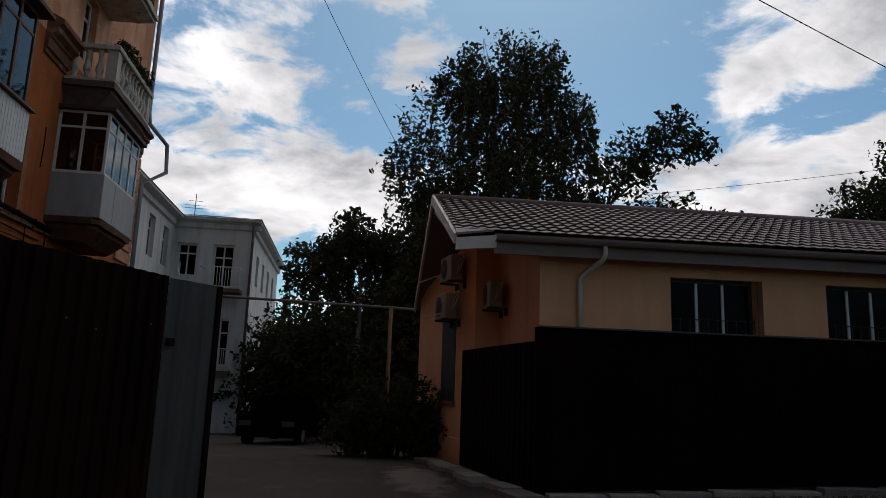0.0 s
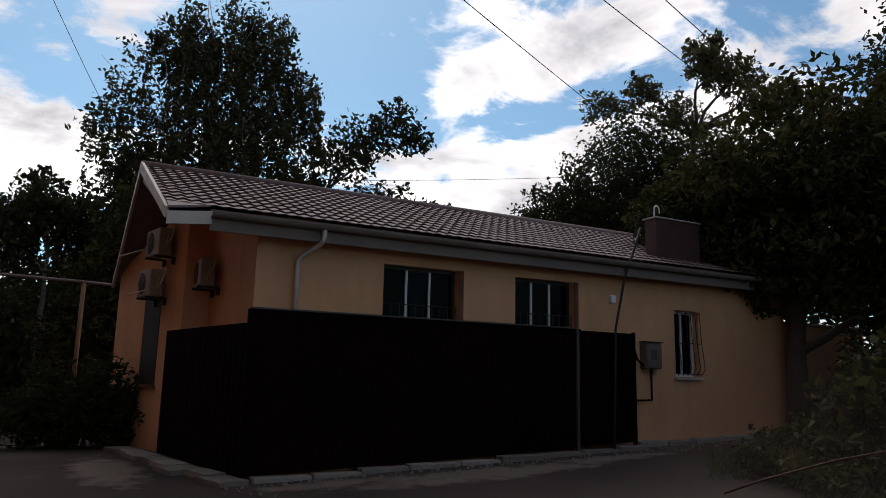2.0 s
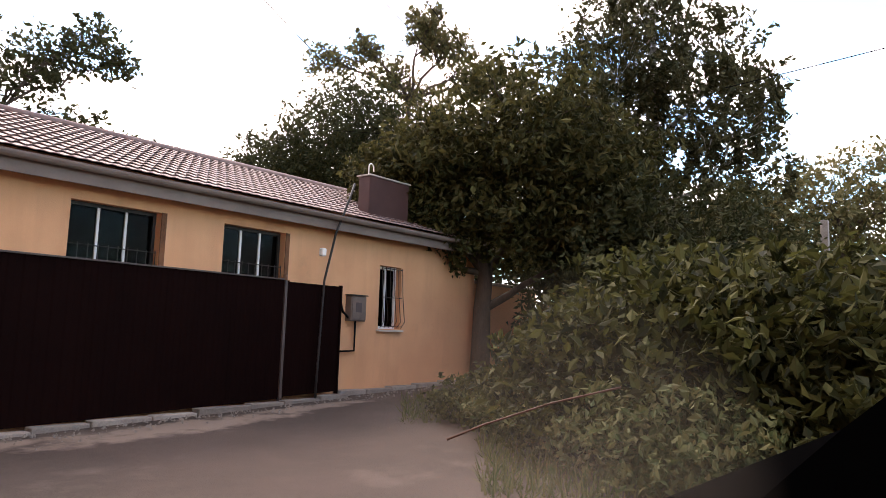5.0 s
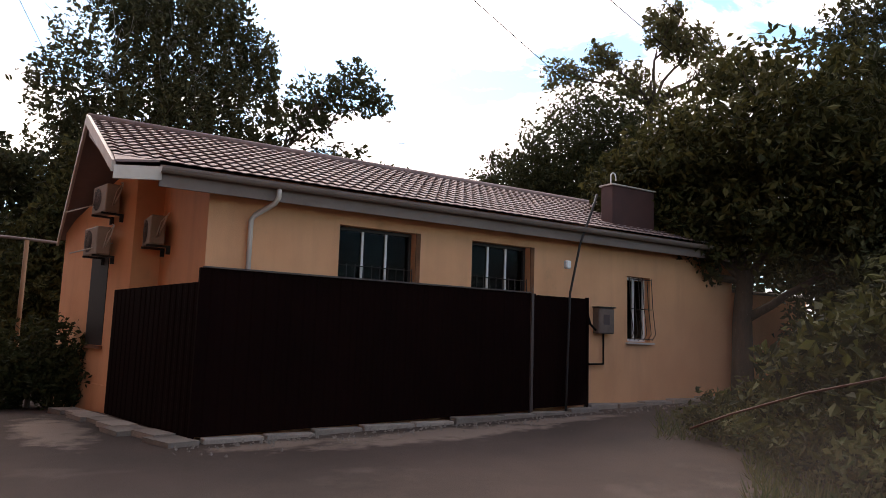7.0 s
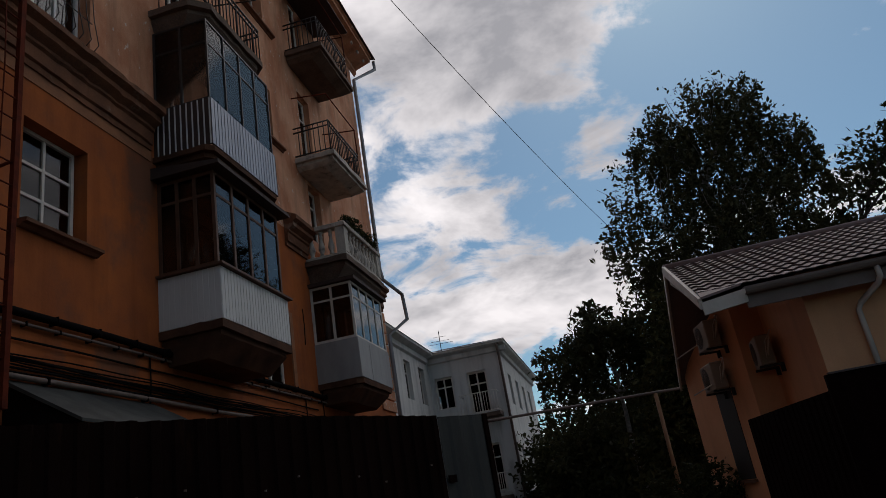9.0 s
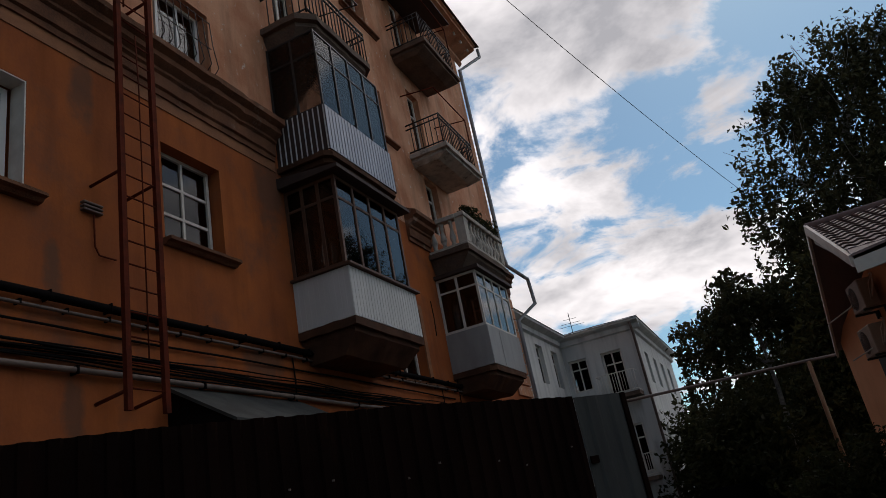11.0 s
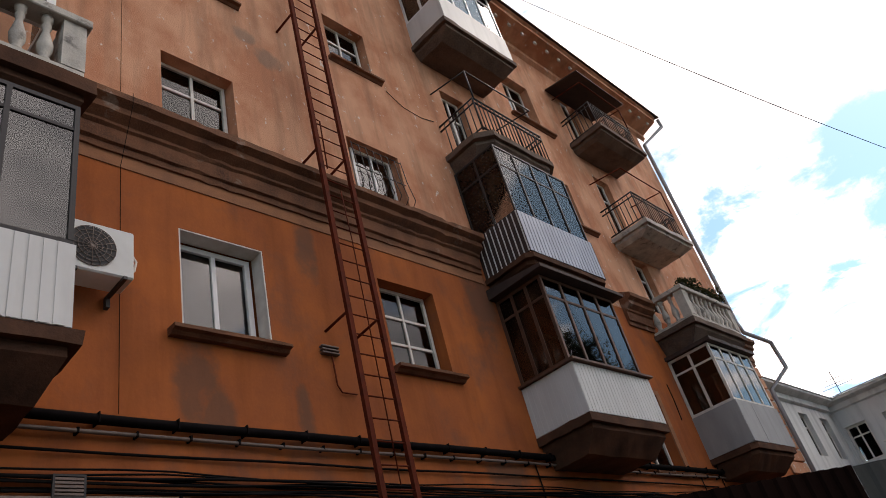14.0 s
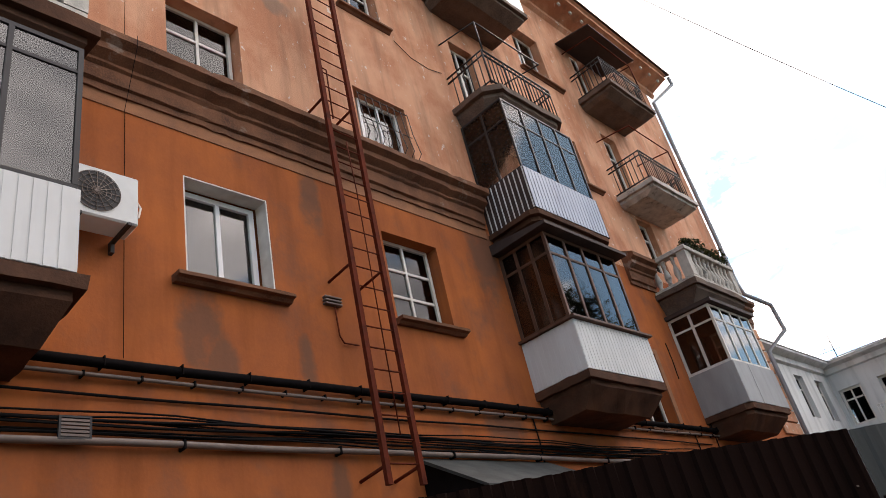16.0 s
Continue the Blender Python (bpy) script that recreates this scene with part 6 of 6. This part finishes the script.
def build_white_building():
    gz = -1.4
    z1 = 8.15
    front = [(-7.42, -6.58, 5.72, 7.15), (-5.92, -5.02, 5.30, 7.15), (-5.75, -4.95, 1.95, 3.95)]
    part("front_wall", wall_mesh(-7.6, -4.35, gz, z1, 0, 0.4, front), M_WHITEBLDG, WB)
    # side walls are built along x and turned
    side_holes = [(2.2, 3.1, 5.72, 7.15), (4.6, 5.5, 5.72, 7.15), (7.0, 7.9, 5.72, 7.15), (9.4, 10.3, 5.72, 7.15), (2.2, 3.1, 2.2, 3.8), (4.6, 5.5, 2.2, 3.8)]
    s = part("side_wall", wall_mesh(0.4, 12.4, gz, z1, 0, 0.4, side_holes), M_WHITEBLDG, WB)
    s.matrix_local = pose(-4.35, 0, 0, 0, 0, 90)
    for x0, x1, za, zb in side_holes:
        window(s, x0, x1, za, zb, 0.15, M_WHITEPAINT, "tall", glass=GLASS_DARK, frame=0.07)
    wing = [(5.15, 6.05, 5.9, 7.5), (7.35, 8.25, 5.9, 7.5), (2.6, 3.5, 5.9, 7.5)]
    w = part("wing_wall", wall_mesh(0, 9.2, gz, z1, 0, 0.4, wing), M_WHITEBLDG, WB)
    w.matrix_local = pose(-7.6, -9.2, 0, 0, 0, 90)
    for x0, x1, za, zb in wing:
        window(w, x0, x1, za, zb, 0.15, M_WHITEPAINT, "tall", glass=GLASS_DARK, frame=0.07)
    # unseen dark sheets added behind the openings so the windows look unlit
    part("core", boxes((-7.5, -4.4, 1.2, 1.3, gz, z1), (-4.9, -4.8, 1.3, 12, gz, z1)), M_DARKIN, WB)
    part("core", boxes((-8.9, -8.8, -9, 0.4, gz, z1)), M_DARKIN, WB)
    for x0, x1, za, zb in front:
        window(WB, x0, x1, za, zb, 0.15, M_WHITEPAINT, "tall", glass=GLASS_DARK, frame=0.08, label="tall window with white frame")
    # eaves and low tin roof
    bm = bmesh.new()
    prism(bm, [(0, z1 - 0.35), (-0.12, z1 - 0.3), (-0.12, z1 - 0.1), (-0.4, z1), (-0.4, z1 + 0.1), (0, z1 + 0.12)], -7.6, -3.95)
    part("eave", bm, M_WHITEBLDG, WB)
    e = part("eave", prism(bmesh.new(), [(0, z1 - 0.35), (-0.12, z1 - 0.3), (-0.12, z1 - 0.1), (-0.4, z1), (-0.4, z1 + 0.1), (0, z1 + 0.12)], -0.0, 12.6), M_WHITEBLDG, WB)
    e.matrix_local = pose(-4.35, 0, 0, 0, 0, 90)
    e = part("eave", prism(bmesh.new(), [(0, z1 - 0.35), (-0.12, z1 - 0.3), (-0.12, z1 - 0.1), (-0.4, z1), (-0.4, z1 + 0.1), (0, z1 + 0.12)], 0, 8.8), M_WHITEBLDG, WB)
    e.matrix_local = pose(-7.6, -9.2, 0, 0, 0, 90)
    bm = bmesh.new()
    c = [(-11.8, -0.45), (-3.9, -0.45), (-3.9, 12.5), (-11.8, 12.5)]
    lo = [bm.verts.new((x, y, z1 + 0.1)) for x, y in c]
    hi = [bm.verts.new(p) for p in ((-8.2, 3.4, z1 + 1.0), (-8.2, 9.0, z1 + 1.0))]
    bm.faces.new((lo[0], lo[1], hi[0]))
    bm.faces.new((lo[1], lo[2], hi[1], hi[0]))
    bm.faces.new((lo[2], lo[3], hi[1]))
    bm.faces.new((lo[3], lo[0], hi[0], hi[1]))
    bm.faces.new(lo[::-1])
    part("roof", bm, M_TINROOF, WB)
    for k in range(8):
        t = k / 8
        a = Vector((-3.9 - 7.9 * t, -0.45, z1 + 0.12))
        b = Vector((-8.2, 3.4, z1 + 1.02)).lerp(a, 0.25)
        part("roof_seam", tubes(([tuple(a), tuple(b)], 0.018), seg=4), M_TINROOF, WB)
    bm = bmesh.new()
    prism(bm, [(-0.45, z1 + 0.1), (2.6, z1 + 0.8), (5.5, z1 + 0.1)], 0, 9.3)
    r = part("wing_roof", bm, M_TINROOF, WB)
    r.matrix_local = pose(-7.6, -9.3, 0, 0, 0, 90)
    # balconies on the front
    for x0, x1, z in ((-6.25, -4.55, 5.15), (-6.0, -4.75, 1.75)):
        b = part("balcony", boxes((x0, x1, -0.95, 0.0, z - 0.16, z)), M_SLAB, WB, "small balcony with pale bar railing")
        loops = [[(x0 + 0.04, 0, z + k), (x0 + 0.04, -0.9, z + k), (x1 - 0.04, -0.9, z + k), (x1 - 0.04, 0, z + k)] for k in (0.08, 0.9)]
        rail = part("railing", tubes((loops[0], 0.02), seg=5), M_WHITEPAINT, b)
        part("handrail", tubes((loops[1], 0.02), seg=5), M_WHITEPAINT, rail)
        n = 14
        for i in range(n + 1):
            x = x0 + 0.04 + (x1 - x0 - 0.08) * i / n
            part("bar", tubes(([(x, -0.9, z), (x, -0.9, z + 0.9)], 0.013), seg=4), M_WHITEPAINT, rail)
    part("rain_pipe", tubes(([(-4.28, -0.38, z1 - 0.05), (-4.28, -0.1, z1 - 0.5), (-4.28, -0.1, gz + 0.2)], 0.06), seg=7), M_GREYPIPE, WB)
    a = thing("roof_antenna", (-7.05, 32.6, 8.3), 0, "thin television antenna on the tin roof", "antenna")
    part("mast", tubes(([(0, 0, 0), (0, 0, 1.25)], 0.018), seg=5), M_CABLE, a)
    for z, l in ((0.95, 0.30), (0.75, 0.45), (0.62, 0.6)):
        part("element", tubes(([(-l, 0, z), (l, 0.1, z)], 0.011), seg=4), M_CABLE, a)


build_white_building()


# ---- gas pipe over the lane, poles and overhead wires ----
def build_lane_fittings():
    g = thing("gas_pipe", (0, 19, 0), 0, "yellowish overhead gas pipe on a post across the lane", "gas pipe")
    part("pipe", tubes(([(-5.9, 0, 3.52), (-3.3, 0, 3.50), (1.1, 0, 3.42), (1.75, 0, 3.40)], 0.035), seg=8), M_GREYPIPE, g)
    part("post", tubes(([(1.13, 0, ground_z(1, 19) - 0.1), (1.13, 0, 3.40)], 0.05), seg=8), M_YELLOW, g, "rusty yellow post")
    p = thing("concrete_post", (*at_sight(81, 21), 0.2), 0, "pale concrete post showing among the trees", "post")
    part("shaft", boxes((-0.10, 0.10, -0.09, 0.09, 0, 4.5), bevel=0.01), M_CONCRETE, p)

    def sky(az, te, z):
        d = (z - 1.4) / te
        return Vector((d * math.sin(radians(az)), d * math.cos(radians(az)), z))

    runs = [(Vector((-4.6, 9.05, 14.6)), Vector((1.76, 25.9, 9.8)), 0.0, 0.0, 0.35),
            (sky(31.9, 0.555, 8.0), sky(42.5, 0.386, 8.1), 0.9, 1.4, 0.1),
            (sky(43.8, 0.544, 8.0), sky(48.7, 0.458, 8.05), 1.5, 2.2, 0.1),
            (sky(48.9, 0.527, 8.0), sky(52.2, 0.457, 8.0), 1.5, 2.2, 0.1),
            (sky(23.6, 0.2724, 9.4), sky(40.9, 0.284, 9.4), 0.1, 0.5, 0.1),
            (sky(75.8, 0.345, 7.0), sky(83.4, 0.3668, 7.0), 0.2, 3.0, 0.05)]
    for a, b, back, on, sag in runs:
        a, b = a - (b - a) * back, b + (b - a) * on
        w = thing("overhead_wire", tuple(a), 0, "thin dark overhead wire against the sky", "wire")
        w["group"] = "overhead wires"
        pts = []
        for i in range(15):
            t = i / 14
            p = (b - a) * t
            p.z -= sag * 4 * t * (1 - t)
            pts.append(tuple(p))
        part("strand", tubes((pts, 0.009), seg=5), M_CABLE, w)
    # parked car; deep shade is put into its near-black body and dull headlights
    c = thing("parked_car", (-1.6, 22.5, ground_z(-1.6, 22.5)), 78, "dark parked car, toned near black for the deep shade under the trees", "car")
    bm = bmesh.new()
    prism(bm, [(-0.8, 0.28), (0.8, 0.28), (0.82, 0.75), (0.72, 0.85), (-0.72, 0.85), (-0.82, 0.75)], -2.0, 2.0)
    part("body", bm, M_DASH, c)
    bm = bmesh.new()
    poly_prism(bm, [(-1.5, -0.70), (0.9, -0.70), (0.9, 0.70), (-1.5, 0.70)], 0.853, 0.855)
    for v in bm.verts:
        if v.co.z > 0.854:
            v.co.x, v.co.y, v.co.z = v.co.x * 0.62 - 0.08, v.co.y * 0.82, 1.38
    part("cabin", bm, M_DASH, c)
    for x in (-1.25, 1.25):
        for y in (-0.74, 0.74):
            wl = part("wheel", tubes(([(x, y - 0.1, 0.3), (x, y + 0.1, 0.3)], 0.3), seg=18), M_BLACKPIPE, c)
            part("rim", tubes(([(x, y - 0.105, 0.3), (x, y + 0.105, 0.3)], 0.17), seg=14), M_GREYPIPE, wl)
    for y in (-0.6, 0.6):
        part("headlight", boxes((-2.02, -1.99, y - 0.16, y + 0.16, 0.58, 0.72)), M_FCAP, c)


build_lane_fittings()


# low rendered wall that carries on from the end of the house
side_wall = framed(thing("wall_side", (0, 0, 0), 0, "low pale rendered wall past the end of the house", "wall", kind="structure"), HOUSE_FRAME)
part("body", boxes((14.62, 17.7, W_N + 0.06, W_N + 0.34, -0.2, 2.55), bevel=0.01), M_HOUSE, side_wall)
part("coping", boxes((14.62, 17.74, W_N + 0.02, W_N + 0.38, 2.552, 2.62), bevel=0.012), M_CONCRETE, side_wall)


# plants on the balustraded balcony
def build_pot_plants():
    for k in range(6):
        y = 16.14 + 0.1 + k * 0.4
        rng = np.random.default_rng(100 + k)
        h = 0.10 + 0.09 * (k % 3)
        t = thing("potted_plant", (F_X + 1.02, y, 8.80), 0, "dark trailing balcony plant in a box", "plant")
        t["group"] = "balcony plants"
        v, f = leaf_cloud(rng, [(0, 0, h * 0.5, 0.17, 0.2, h * 0.7, 1.0), (0.08, 0, -0.05, 0.08, 0.16, 0.16, 0.4)], 260, 0.035)
        quick_mesh("foliage", v, f, L_DARK, t)


build_pot_plants()


# ---- front of the vehicle from which the view is taken ----
def windscreen_material():
    """Clear glass with a dusty wiped smear on it that also paints in haze."""
    m = bpy.data.materials.new("hazed_dusty_windscreen")
    m.use_nodes = True
    nt = m.node_tree
    nt.nodes.clear()
    out = nt.nodes.new("ShaderNodeOutputMaterial")
    clear = nt.nodes.new("ShaderNodeBsdfTransparent")
    dust = nt.nodes.new("ShaderNodeBsdfDiffuse")
    dust.inputs[0].default_value = (0.45, 0.38, 0.32, 1)
    film = nt.nodes.new("ShaderNodeBsdfTranslucent")
    film.inputs[0].default_value = (0.45, 0.38, 0.32, 1)
    both = nt.nodes.new("ShaderNodeMixShader")
    both.inputs[0].default_value = 0.5
    nt.links.new(dust.outputs[0], both.inputs[1])
    nt.links.new(film.outputs[0], both.inputs[2])
    tc = nt.nodes.new("ShaderNodeTexCoord")
    x, y = at_sight(61, 0.9)
    off = nt.nodes.new("ShaderNodeVectorMath")
    off.operation = "DISTANCE"
    nt.links.new(tc.outputs["Object"], off.inputs[0])
    off.inputs[1].default_value = (x, y, 1.24)
    n = nt.nodes.new("ShaderNodeTexNoise")
    n.inputs["Scale"].default_value, n.inputs["Detail"].default_value = 7.0, 5.0
    nt.links.new(tc.outputs["Object"], n.inputs["Vector"])
    near = math_node(nt, "SUBTRACT", 1.0, math_node(nt, "DIVIDE", off.outputs["Value"], 0.27), clamp=True)
    fac = math_node(nt, "MULTIPLY", math_node(nt, "MULTIPLY", near, n.outputs["Fac"]), 0.34)
    mix = nt.nodes.new("ShaderNodeMixShader")
    nt.links.new(fac, mix.inputs[0])
    nt.links.new(clear.outputs[0], mix.inputs[1])
    nt.links.new(both.outputs[0], mix.inputs[2])
    nt.links.new(mix.outputs[0], out.inputs[0])
    return m


def build_vehicle_front():
    d = thing("car_front", (0.03, 0.08, 0.0), 0, "matt black dashboard under a dusty car windscreen with painted haze", "car")
    line = ((56, -0.29), (66.3, -0.232), (73, -0.18), (75, -0.158), (78.2, -0.10), (81.5, -0.042), (86, 0.03), (91, 0.10), (100, 0.2))
    plan = [at_sight(az, 0.95) for az, te in line]
    tops = [1.37 + te * 0.95 for az, te in line]
    outer = [at_sight(az, 1.25) for az, te in line[::-1]]
    part("dashboard", poly_prism(bmesh.new(), plan + outer, -0.02, tops + [t - 0.06 for t in tops[::-1]]), M_DASH, d)
    arm = [(*at_sight(az, 0.855), 1.4 + te * 0.855) for az, te in ((53.0, -0.116), (55.9, -0.094), (61.0, -0.062), (66.4, -0.036))]
    part("wiper", tubes((arm, 0.0013), seg=6), M_WOODBROWN, d, "thin dark brown wiper arm")
    v, f = [], []
    n = 24
    for k in range(n + 1):
        a = 40 + 58 * k / n
        for z, r in ((1.02, 0.93), (1.75, 0.86)):
            x, y = at_sight(a, r)
            v.append((x, y, z))
    f = [(2 * k, 2 * k + 2, 2 * k + 3, 2 * k + 1) for k in range(n)]
    quick_mesh("windscreen", v, f, windscreen_material(), d, "curved windscreen with a dusty smear that paints in haze").visible_shadow = False


build_vehicle_front()
